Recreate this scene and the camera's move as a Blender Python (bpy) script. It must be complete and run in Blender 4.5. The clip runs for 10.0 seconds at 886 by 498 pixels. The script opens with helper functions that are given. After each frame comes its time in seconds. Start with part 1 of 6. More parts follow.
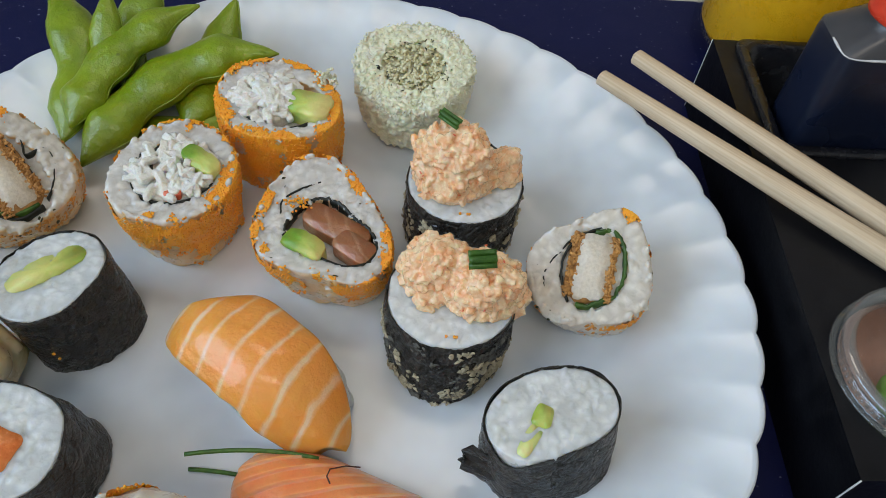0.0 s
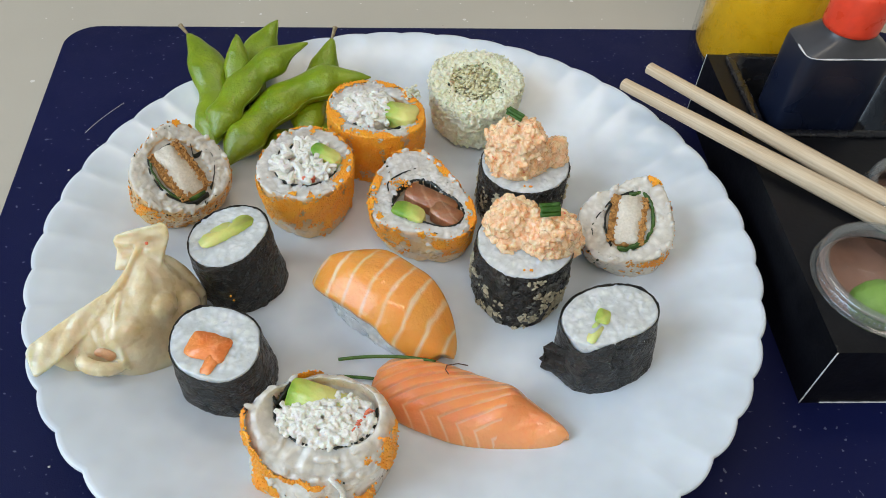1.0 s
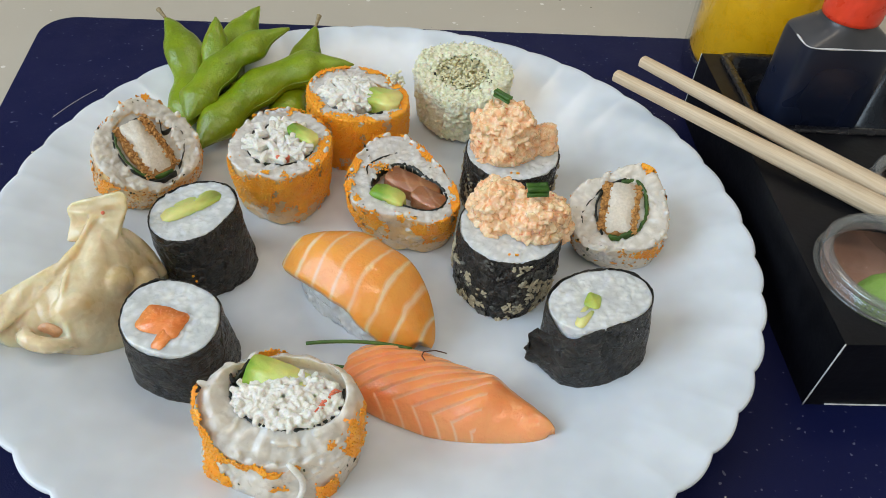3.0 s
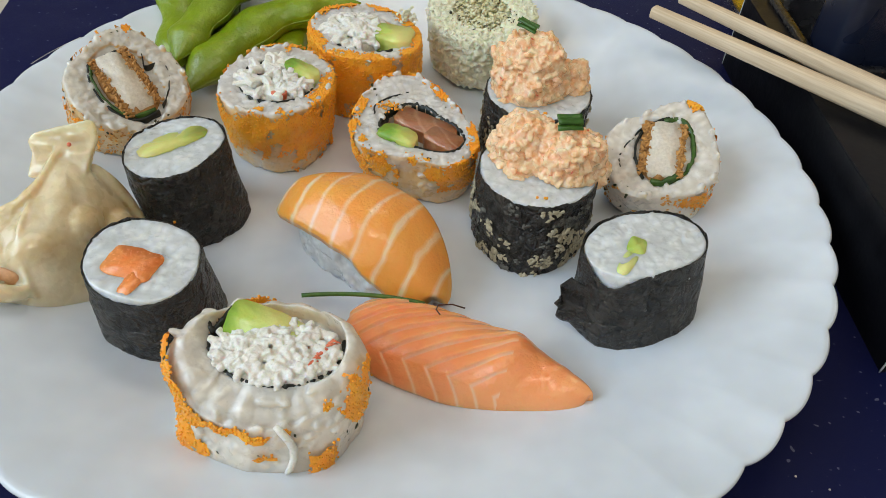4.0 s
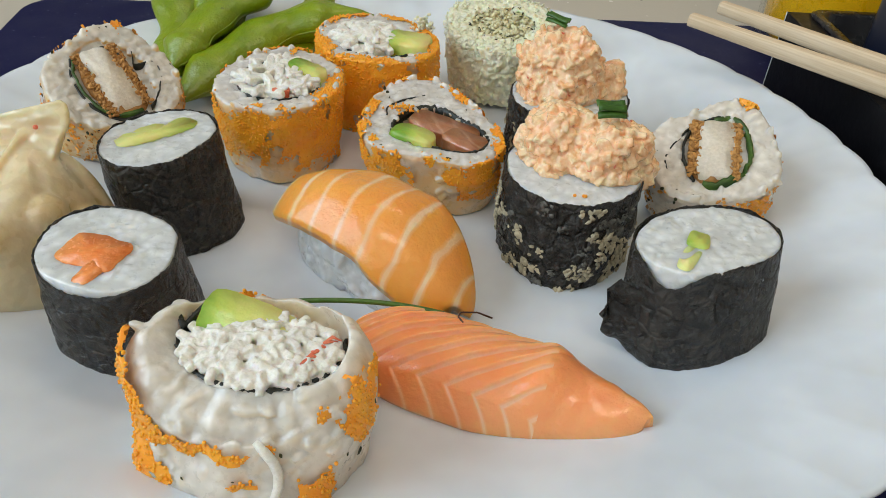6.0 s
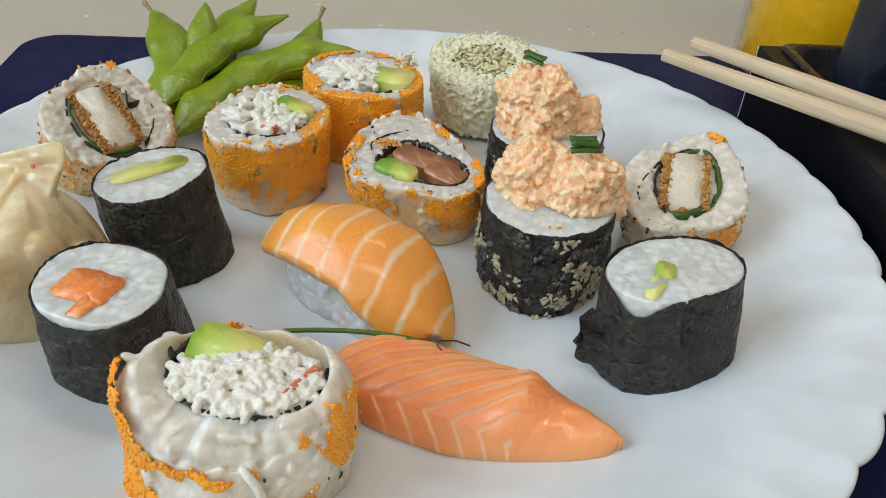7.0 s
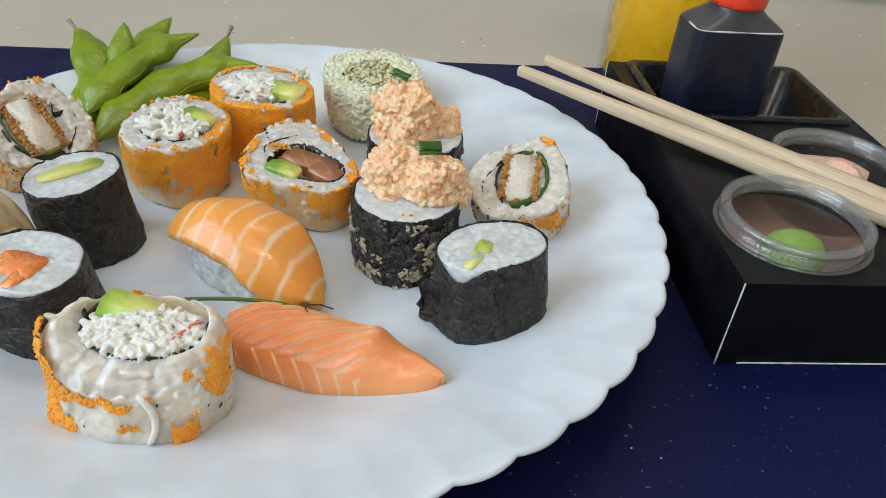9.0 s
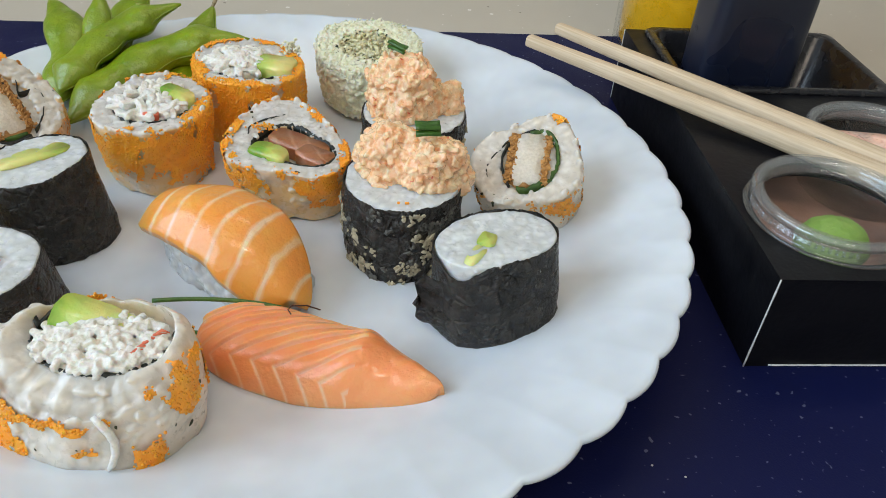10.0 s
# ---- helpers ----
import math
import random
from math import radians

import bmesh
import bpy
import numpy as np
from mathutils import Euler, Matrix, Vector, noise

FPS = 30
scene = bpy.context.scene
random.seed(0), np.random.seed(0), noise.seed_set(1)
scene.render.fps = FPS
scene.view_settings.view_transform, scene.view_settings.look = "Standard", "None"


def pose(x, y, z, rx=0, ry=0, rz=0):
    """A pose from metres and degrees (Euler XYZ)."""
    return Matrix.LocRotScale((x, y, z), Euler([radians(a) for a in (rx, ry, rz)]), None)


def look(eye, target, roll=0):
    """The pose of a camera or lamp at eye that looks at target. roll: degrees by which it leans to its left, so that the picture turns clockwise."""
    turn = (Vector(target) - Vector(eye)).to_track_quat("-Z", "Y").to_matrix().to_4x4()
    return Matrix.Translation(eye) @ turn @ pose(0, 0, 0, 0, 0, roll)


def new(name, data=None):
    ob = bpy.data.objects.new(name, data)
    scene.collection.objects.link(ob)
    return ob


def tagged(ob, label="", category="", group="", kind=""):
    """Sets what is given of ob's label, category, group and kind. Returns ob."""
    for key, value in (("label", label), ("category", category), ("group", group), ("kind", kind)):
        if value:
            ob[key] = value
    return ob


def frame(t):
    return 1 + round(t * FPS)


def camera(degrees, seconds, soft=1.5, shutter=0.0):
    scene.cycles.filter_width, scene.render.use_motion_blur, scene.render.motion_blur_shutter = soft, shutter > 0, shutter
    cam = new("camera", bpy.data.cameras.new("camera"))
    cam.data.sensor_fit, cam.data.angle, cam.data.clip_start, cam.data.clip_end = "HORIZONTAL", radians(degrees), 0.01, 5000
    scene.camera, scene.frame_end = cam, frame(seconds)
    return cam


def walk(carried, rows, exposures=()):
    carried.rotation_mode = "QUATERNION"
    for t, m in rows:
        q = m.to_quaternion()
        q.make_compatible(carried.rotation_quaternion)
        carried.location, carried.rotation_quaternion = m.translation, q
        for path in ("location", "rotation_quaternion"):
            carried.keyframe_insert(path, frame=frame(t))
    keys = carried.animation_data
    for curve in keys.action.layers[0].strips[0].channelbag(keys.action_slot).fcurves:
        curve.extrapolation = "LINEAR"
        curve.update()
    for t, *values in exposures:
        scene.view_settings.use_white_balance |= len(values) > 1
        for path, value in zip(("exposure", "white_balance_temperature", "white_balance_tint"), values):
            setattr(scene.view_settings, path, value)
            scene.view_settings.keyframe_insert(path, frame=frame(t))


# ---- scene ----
cam = camera(61.18, 10.0, soft=0.8)
PATH = [
    (0, (0.03733, -0.12147, 0.19812), (0.04311, 0.05950, -0.04107), 6.157),
    (0.5, (0.02056, -0.16116, 0.22346), (0.02703, 0.03008, -0.00759), 4.433),
    (1, (0.01112, -0.18944, 0.23015), (0.01543, 0.00772, 0.00408), 3.426),
    (1.5, (0.00673, -0.20068, 0.22673), (0.00732, -0.00265, 0.00138), 3.009),
    (2, (0.00921, -0.19837, 0.22520), (0.01046, 0.00313, 0.00295), 3.488),
    (2.2, (0.01152, -0.19633, 0.22271), (0.01269, 0.00768, 0.00276), 3.453),
    (3.3, (0.01652, -0.19186, 0.19382), (0.02461, 0.02023, -0.01821), 5.503),
    (3.5, (0.01612, -0.18868, 0.18743), (0.02222, 0.02306, -0.02500), 5.040),
    (4, (0.01674, -0.18441, 0.16619), (0.01854, 0.02891, -0.04475), 4.271),
    (4.5, (0.01804, -0.19178, 0.17074), (0.01735, 0.02772, -0.03376), 3.622),
    (5, (0.01605, -0.18671, 0.14961), (0.01126, 0.03672, -0.05054), 3.062),
    (5.5, (0.01566, -0.17845, 0.13119), (0.01297, 0.04980, -0.06347), 3.995),
    (6, (0.01525, -0.17629, 0.12839), (0.01083, 0.06099, -0.05512), 3.496),
    (6.2, (0.01598, -0.17656, 0.12951), (0.01061, 0.06365, -0.05013), 3.236),
    (7.3, (0.02140, -0.18494, 0.13563), (0.01964, 0.05792, -0.04049), 3.305),
    (7.5, (0.02361, -0.18844, 0.13582), (0.02375, 0.05442, -0.04029), 3.516),
    (8, (0.03012, -0.20350, 0.15527), (0.03788, 0.03995, -0.01986), 4.518),
    (8.5, (0.03544, -0.22137, 0.16409), (0.04818, 0.02363, -0.00857), 5.097),
    (9, (0.04410, -0.22015, 0.15970), (0.06027, 0.02226, -0.01630), 5.194),
    (9.5, (0.05273, -0.20397, 0.14672), (0.06874, 0.03279, -0.03683), 4.781),
    (10, (0.04879, -0.19855, 0.15131), (0.06040, 0.03707, -0.03402), 4.241),
]
walk(cam, [(t, look(eye, target, roll)) for t, eye, target, roll in PATH], [(0, -0.26, 6380, 10), (0.4, -0.09, 6430, 10), (1.0, 0.01, 6530, 10), (2.2, 0.05, 6650, 10), (4.0, -0.08, 6850, 10), (6.2, -0.07, 7030, 10), (8.0, 0.04, 6780, 10), (10, 0.06, 6600, 10)])

# ---- world and light ----
world = bpy.data.worlds.new("world")
scene.world = world
world.use_nodes = True
_bg = world.node_tree.nodes["Background"]
_bg.inputs[0].default_value = (0.75, 0.85, 1.0, 1)
_bg.inputs[1].default_value = 0.4


def area_lamp(name, eye, target, w, h, watts, colour):
    data = bpy.data.lights.new(name, "AREA")
    data.shape, data.size, data.size_y, data.energy, data.color = "RECTANGLE", w, h, watts, colour
    ob = new(name, data)
    ob.matrix_world = look(eye, target)
    return ob


# daylight through the window, and two panels in the ceiling
area_lamp("window_daylight", (-1.28, -0.60, 1.00), (0.0, -0.60, 0.72), 1.5, 1.1, 29, (0.63, 0.81, 1.0))
area_lamp("ceiling_panel_light", (0.10, -1.10, 1.83), (0.10, -1.10, 0), 1.1, 0.35, 9.5, (1.0, 0.87, 0.72))
area_lamp("ceiling_panel_light", (0.10, 0.75, 1.83), (0.10, 0.75, 0), 1.1, 0.35, 5.5, (1.0, 0.87, 0.72))


# ---- materials ----
def nodes_of(name):
    m = bpy.data.materials.new(name)
    m.use_nodes = True
    nt = m.node_tree
    return m, nt, nt.nodes["Principled BSDF"]


def add(nt, kind, **values):
    n = nt.nodes.new(kind)
    for key, value in values.items():
        if key in n.inputs:
            n.inputs[key].default_value = value
        else:
            setattr(n, key, value)
    return n


def ramp(nt, source, stops):
    r = nt.nodes.new("ShaderNodeValToRGB")
    el = r.color_ramp.elements
    while len(el) < len(stops):
        el.new(0.5)
    for e, (pos, c) in zip(el, stops):
        e.position = pos
        e.color = (*c, 1) if len(c) == 3 else c
    nt.links.new(source, r.inputs[0])
    return r.outputs[0]


def mix(nt, fac, a, b, how="MIX"):
    n = nt.nodes.new("ShaderNodeMix")
    n.data_type, n.blend_type = "RGBA", how
    for socket, v in ((n.inputs[0], fac), (n.inputs[6], a), (n.inputs[7], b)):
        if isinstance(v, (int, float)):
            socket.default_value = v
        elif isinstance(v, tuple):
            socket.default_value = (*v, 1)
        else:
            nt.links.new(v, socket)
    return n.outputs[2]


def math_node(nt, how, a, b=0.0):
    n = nt.nodes.new("ShaderNodeMath")
    n.operation = how
    for socket, v in zip(n.inputs, (a, b)):
        if isinstance(v, (int, float)):
            socket.default_value = v
        else:
            nt.links.new(v, socket)
    return n.outputs[0]


def noise_of(nt, scale, detail=3.0, rough=0.55):
    co = nt.nodes.new("ShaderNodeTexCoord")
    n = add(nt, "ShaderNodeTexNoise", Scale=scale, Detail=detail, Roughness=rough)
    nt.links.new(co.outputs["Object"], n.inputs["Vector"])
    return n.outputs["Fac"]


def relief(nt, bsdf, height, distance, strength=1.0):
    b = add(nt, "ShaderNodeBump", Strength=strength, Distance=distance)
    nt.links.new(height, b.inputs["Height"])
    nt.links.new(b.outputs[0], bsdf.inputs["Normal"])


def surface(name, c1, c2, scale, rough=0.5, bump=0.0, bump_scale=None, sss=0.0, sss_mm=2.0, coat=0.0, spec=0.5, island=0.0, metal=0.0, fine=None):
    """Two-tone surface with broad and fine variation, and relief."""
    m, nt, b = nodes_of(name)
    broad = noise_of(nt, scale, 3)
    col = ramp(nt, broad, [(0.32, c1), (0.68, c2)])
    small = noise_of(nt, fine or scale * 6, 2)
    col = mix(nt, 0.22, col, ramp(nt, small, [(0.3, tuple(v * 0.6 for v in c1)), (0.7, tuple(min(1, v * 1.25) for v in c2))]))
    if island:
        geo = nt.nodes.new("ShaderNodeNewGeometry")
        col = mix(nt, island, col, ramp(nt, geo.outputs["Random Per Island"], [(0.0, c1), (1.0, c2)]))
    nt.links.new(col, b.inputs["Base Color"])
    b.inputs["Roughness"].default_value = rough
    nt.links.new(ramp(nt, small, [(0.2, (max(0.03, rough - 0.1),) * 3), (0.8, (min(1, rough + 0.1),) * 3)]), b.inputs["Roughness"])
    b.inputs["Specular IOR Level"].default_value = spec
    b.inputs["Metallic"].default_value = metal
    b.inputs["Coat Weight"].default_value = coat
    b.inputs["Coat Roughness"].default_value = 0.12
    if sss:
        b.inputs["Subsurface Weight"].default_value = sss
        b.inputs["Subsurface Radius"].default_value = (1.0, 0.7, 0.45)
        b.inputs["Subsurface Scale"].default_value = sss_mm / 1000
    if bump:
        relief(nt, b, noise_of(nt, bump_scale or scale * 4, 4), bump)
    return m


def rice_material(name, c1, c2, stain=None):
    """Cooked rice: soft grains as cells in the relief, sticky gloss; stain tints the outer side in patches."""
    m, nt, b = nodes_of(name)
    co = nt.nodes.new("ShaderNodeTexCoord")
    warp = add(nt, "ShaderNodeTexNoise", Scale=140.0, Detail=2.0)
    nt.links.new(co.outputs["Object"], warp.inputs["Vector"])
    moved = nt.nodes.new("ShaderNodeVectorMath")
    moved.operation = "MULTIPLY_ADD"
    nt.links.new(warp.outputs["Color"], moved.inputs[0])
    moved.inputs[1].default_value = (0.006, 0.006, 0.006)
    nt.links.new(co.outputs["Object"], moved.inputs[2])
    cells = add(nt, "ShaderNodeTexVoronoi", Scale=360.0, feature="SMOOTH_F1", Smoothness=0.5)
    nt.links.new(moved.outputs[0], cells.inputs["Vector"])
    grain = math_node(nt, "SUBTRACT", 1.0, cells.outputs["Distance"])
    col = ramp(nt, noise_of(nt, 170, 4), [(0.3, c1), (0.7, c2)])
    col = mix(nt, 0.6, col, ramp(nt, cells.outputs["Distance"], [(0.08, tuple(v * 1.06 for v in c2)), (0.62, tuple(v * 0.86 for v in c1))]))
    if stain:
        geo = nt.nodes.new("ShaderNodeNewGeometry")
        sep = nt.nodes.new("ShaderNodeSeparateXYZ")
        nt.links.new(geo.outputs["Normal"], sep.inputs[0])
        side = ramp(nt, sep.outputs[2], [(0.08, (1, 1, 1)), (0.5, (0, 0, 0))])
        spread = ramp(nt, noise_of(nt, 130, 3), [(0.30, (0.35,) * 3), (0.58, (1, 1, 1))])
        col = mix(nt, math_node(nt, "MULTIPLY", side, spread), col, stain)
    nt.links.new(col, b.inputs["Base Color"])
    nt.links.new(ramp(nt, noise_of(nt, 500, 2), [(0.3, (0.22,) * 3), (0.7, (0.46,) * 3)]), b.inputs["Roughness"])
    b.inputs["Subsurface Weight"].default_value = 1.0
    b.inputs["Subsurface Radius"].default_value = (1.0, 0.86, 0.68)
    b.inputs["Subsurface Scale"].default_value = 0.0045
    b.inputs["Coat Weight"].default_value = 0.4
    b.inputs["Coat Roughness"].default_value = 0.16
    relief(nt, b, math_node(nt, "ADD", math_node(nt, "MULTIPLY", grain, 0.7), math_node(nt, "MULTIPLY", noise_of(nt, 1100, 3), 0.3)), 0.00032)
    return m


def nori_material():
    """Roasted seaweed: near black, brownish and greyish mottling, fine wrinkles and pits."""
    m, nt, b = nodes_of("roasted_seaweed")
    co = nt.nodes.new("ShaderNodeTexCoord")
    squash = add(nt, "ShaderNodeMapping")
    squash.inputs["Scale"].default_value = (1.0, 1.0, 0.95)
    nt.links.new(co.outputs["Object"], squash.inputs[0])
    fibre = add(nt, "ShaderNodeTexNoise", Scale=620.0, Detail=6.0, Roughness=0.7)
    nt.links.new(squash.outputs[0], fibre.inputs["Vector"])
    broad = noise_of(nt, 150, 5, 0.65)
    col = ramp(nt, broad, [(0.3, (0.009, 0.0085, 0.0075)), (0.52, (0.028, 0.024, 0.019)), (0.72, (0.085, 0.070, 0.052))])
    col = mix(nt, 0.45, col, ramp(nt, fibre.outputs["Fac"], [(0.42, (0.006, 0.006, 0.0055)), (0.60, (0.022, 0.020, 0.017)), (0.74, (0.12, 0.112, 0.095))]))
    nt.links.new(col, b.inputs["Base Color"])
    nt.links.new(ramp(nt, broad, [(0.3, (0.17,) * 3), (0.7, (0.36,) * 3)]), b.inputs["Roughness"])
    b.inputs["Specular IOR Level"].default_value = 0.5
    creases = add(nt, "ShaderNodeTexVoronoi", Scale=210.0, feature="DISTANCE_TO_EDGE")
    nt.links.new(squash.outputs[0], creases.inputs["Vector"])
    high = math_node(nt, "ADD", math_node(nt, "MULTIPLY", fibre.outputs["Fac"], 0.35), math_node(nt, "ADD", math_node(nt, "MULTIPLY", broad, 1.2), math_node(nt, "MULTIPLY", math_node(nt, "MINIMUM", creases.outputs["Distance"], 0.12), 2.0)))
    relief(nt, b, high, 0.0024)
    return m


RICE = rice_material("cooked_rice", (0.60, 0.625, 0.62), (0.80, 0.82, 0.82))
RICE_STAINED = rice_material("roe_stained_rice", (0.59, 0.55, 0.50), (0.77, 0.75, 0.72), (0.80, 0.52, 0.25))
RICE_WARM = rice_material("warm_seasoned_rice", (0.64, 0.59, 0.51), (0.81, 0.77, 0.71), (0.77, 0.67, 0.54))
RICE_SPICED = rice_material("spice_stained_rice", (0.60, 0.56, 0.49), (0.77, 0.74, 0.68), (0.74, 0.48, 0.20))
NORI = nori_material()
NORI_EDGE = surface("wet_seaweed_edge", (0.004, 0.005, 0.004), (0.014, 0.018, 0.012), 300, 0.4, 0.0003, 900)


def roe_material():
    m, nt, b = nodes_of("orange_roe")
    geo = nt.nodes.new("ShaderNodeNewGeometry")
    col = ramp(nt, noise_of(nt, 220, 3), [(0.3, (1.0, 0.32, 0.018)), (0.7, (1.0, 0.43, 0.030))])
    col = mix(nt, 0.3, col, ramp(nt, geo.outputs["Random Per Island"], [(0.0, (1.0, 0.29, 0.012)), (1.0, (1.0, 0.47, 0.040))]))
    nt.links.new(col, b.inputs["Base Color"])
    b.inputs["Roughness"].default_value = 0.35
    b.inputs["Subsurface Weight"].default_value = 0.35
    b.inputs["Subsurface Radius"].default_value = (1.0, 0.4, 0.1)
    b.inputs["Subsurface Scale"].default_value = 0.0015
    b.inputs["Coat Weight"].default_value = 0.3
    b.inputs["Coat Roughness"].default_value = 0.1
    relief(nt, b, noise_of(nt, 1300, 2), 0.0002)
    b.inputs["Specular IOR Level"].default_value = 0.4
    return m


ROE = roe_material()
SPICE = surface("toasted_spice", (0.50, 0.20, 0.035), (0.92, 0.44, 0.09), 500, 0.6, island=0.8)
HERB_DARK = surface("dark_herb_flakes", (0.015, 0.02, 0.008), (0.06, 0.06, 0.02), 500, 0.7, island=0.6)
CRAB = surface("shredded_crab_stick", (0.74, 0.70, 0.61), (0.86, 0.84, 0.78), 300, 0.34, 0.0003, 900, sss=0.4)
CRAB_RED = surface("red_crab_skin", (0.70, 0.10, 0.04), (0.85, 0.25, 0.14), 400, 0.35, sss=0.2)
CHICKEN = surface("cooked_chicken", (0.72, 0.63, 0.50), (0.80, 0.74, 0.64), 180, 0.5, 0.0003, 700, sss=0.2)
CRUST = surface("fried_breadcrumb_crust", (0.26, 0.11, 0.03), (0.70, 0.36, 0.10), 520, 0.62, 0.0006, 900, island=0.6)
LETTUCE = surface("green_leaf", (0.015, 0.05, 0.008), (0.065, 0.14, 0.016), 260, 0.4, 0.0003, 700)
CRUMB = surface("pale_tempura_crumbs", (0.72, 0.71, 0.48), (0.84, 0.83, 0.65), 200, 0.45, 0.0003, 900, sss=0.5)
CRUMB_OLIVE = surface("olive_tempura_crumbs", (0.66, 0.58, 0.28), (0.88, 0.84, 0.60), 300, 0.5, 0.0004, 900, sss=0.3, island=0.5)
CRUMB_GREY = surface("fried_crumbs_on_seaweed", (0.28, 0.25, 0.17), (0.62, 0.55, 0.38), 500, 0.55, 0.0003, 1200, island=0.6)
CRUMB_FILM = surface("dull_batter_film", (0.05, 0.05, 0.045), (0.20, 0.20, 0.175), 500, 0.5, 0.0003, 1200, island=0.6)
TARTARE = surface("salmon_tartare", (0.97, 0.45, 0.20), (1.0, 0.76, 0.51), 330, 0.25, 0.0002, 1000, sss=0.6, sss_mm=2.0, fine=900, coat=0.3)
GYOZA = surface("steamed_dumpling_dough", (0.66, 0.49, 0.24), (0.80, 0.74, 0.56), 75, 0.27, 0.0004, 170, sss=0.9, sss_mm=5.0, coat=0.35, fine=180)
GYOZA_FILL = surface("dumpling_filling", (0.55, 0.26, 0.12), (0.70, 0.42, 0.24), 180, 0.35, 0.0004, 500, sss=0.3)
CHIVE = surface("chive_green", (0.022, 0.085, 0.010), (0.07, 0.17, 0.022), 400, 0.35)
HAIR = surface("dark_dried_thread", (0.05, 0.015, 0.01), (0.10, 0.03, 0.015), 500, 0.6)
STEM = surface("dry_pod_stem", (0.22, 0.16, 0.08), (0.42, 0.34, 0.20), 600, 0.7)


def wood_material():
    m, nt, b = nodes_of("pale_bamboo_wood")
    co = nt.nodes.new("ShaderNodeTexCoord")
    stretch = nt.nodes.new("ShaderNodeMapping")
    stretch.inputs["Scale"].default_value = (0.03, 1.0, 1.0)
    nt.links.new(co.outputs["Object"], stretch.inputs["Vector"])
    fibre = add(nt, "ShaderNodeTexNoise", Scale=1400.0, Detail=3.0)
    nt.links.new(stretch.outputs[0], fibre.inputs["Vector"])
    col = ramp(nt, fibre.outputs["Fac"], [(0.3, (0.54, 0.40, 0.25)), (0.55, (0.68, 0.54, 0.37)), (0.75, (0.74, 0.61, 0.44))])
    col = mix(nt, 0.25, col, ramp(nt, noise_of(nt, 45, 2), [(0.3, (0.58, 0.42, 0.25)), (0.7, (0.72, 0.59, 0.44))]))
    nt.links.new(col, b.inputs["Base Color"])
    b.inputs["Roughness"].default_value = 0.6
    relief(nt, b, fibre.outputs["Fac"], 0.0001)
    return m


WOOD = wood_material()
CARD = surface("black_coated_card", (0.003, 0.003, 0.004), (0.008, 0.008, 0.010), 25, 0.42, 0.0001, 500, spec=0.22)
# white of the worn card edges, and of the painted highlight on the bottle
CARD_EDGE = surface("worn_card_edge_and_glint", (0.55, 0.55, 0.55), (0.80, 0.80, 0.80), 300, 0.7)
KRAFT = surface("brown_card_inside", (0.52, 0.26, 0.18), (0.64, 0.35, 0.26), 60, 0.7)
TRAY = surface("black_thermoformed_plastic", (0.006, 0.006, 0.008), (0.012, 0.012, 0.015), 30, 0.25, 0.00005, 300)
RED_CAP = surface("red_plastic_cap", (0.80, 0.045, 0.015), (0.86, 0.07, 0.025), 40, 0.32, 0.00005, 400, sss=0.1)
WASABI = surface("wasabi_paste", (0.22, 0.40, 0.06), (0.32, 0.50, 0.11), 200, 0.55, 0.0004, 700, sss=0.2)
GINGER = surface("pickled_ginger", (0.92, 0.48, 0.36), (0.98, 0.68, 0.56), 120, 0.3, 0.0003, 500, sss=0.4)
PLATE = surface("white_opal_glass", (0.66, 0.715, 0.77), (0.69, 0.745, 0.80), 9, 0.17, sss=0.15, sss_mm=4.0, spec=0.5)
YELLOW = surface("pale_yellow_plastic", (0.72, 0.56, 0.18), (0.78, 0.63, 0.25), 12, 0.4, 0.0001, 300)
WALL = surface("painted_wall", (0.66, 0.63, 0.57), (0.72, 0.69, 0.63), 3, 0.8, 0.001, 60)
CEILING = surface("ceiling_paint", (0.76, 0.75, 0.72), (0.80, 0.79, 0.77), 3, 0.9, 0.001, 60)
FLOOR = surface("floor_tiles", (0.26, 0.23, 0.20), (0.36, 0.32, 0.28), 4, 0.5, 0.001, 40)
FRAME = surface("white_window_frame", (0.74, 0.74, 0.73), (0.80, 0.80, 0.79), 10, 0.4)


def mat_material():
    m, nt, b = nodes_of("navy_placemat")
    broad = noise_of(nt, 6, 3)
    col = ramp(nt, broad, [(0.3, (0.0030, 0.0052, 0.040)), (0.7, (0.0056, 0.0085, 0.054))])
    specks = noise_of(nt, 700, 0)
    col = mix(nt, ramp(nt, specks, [(0.80, (0, 0, 0)), (0.86, (0.5, 0.5, 0.5))]), col, (0.20, 0.22, 0.30))
    nt.links.new(col, b.inputs["Base Color"])
    nt.links.new(ramp(nt, noise_of(nt, 30, 4), [(0.3, (0.40,) * 3), (0.7, (0.58,) * 3)]), b.inputs["Roughness"])
    relief(nt, b, noise_of(nt, 1800, 2), 0.00008)
    b.inputs["Specular IOR Level"].default_value = 0.16
    return m


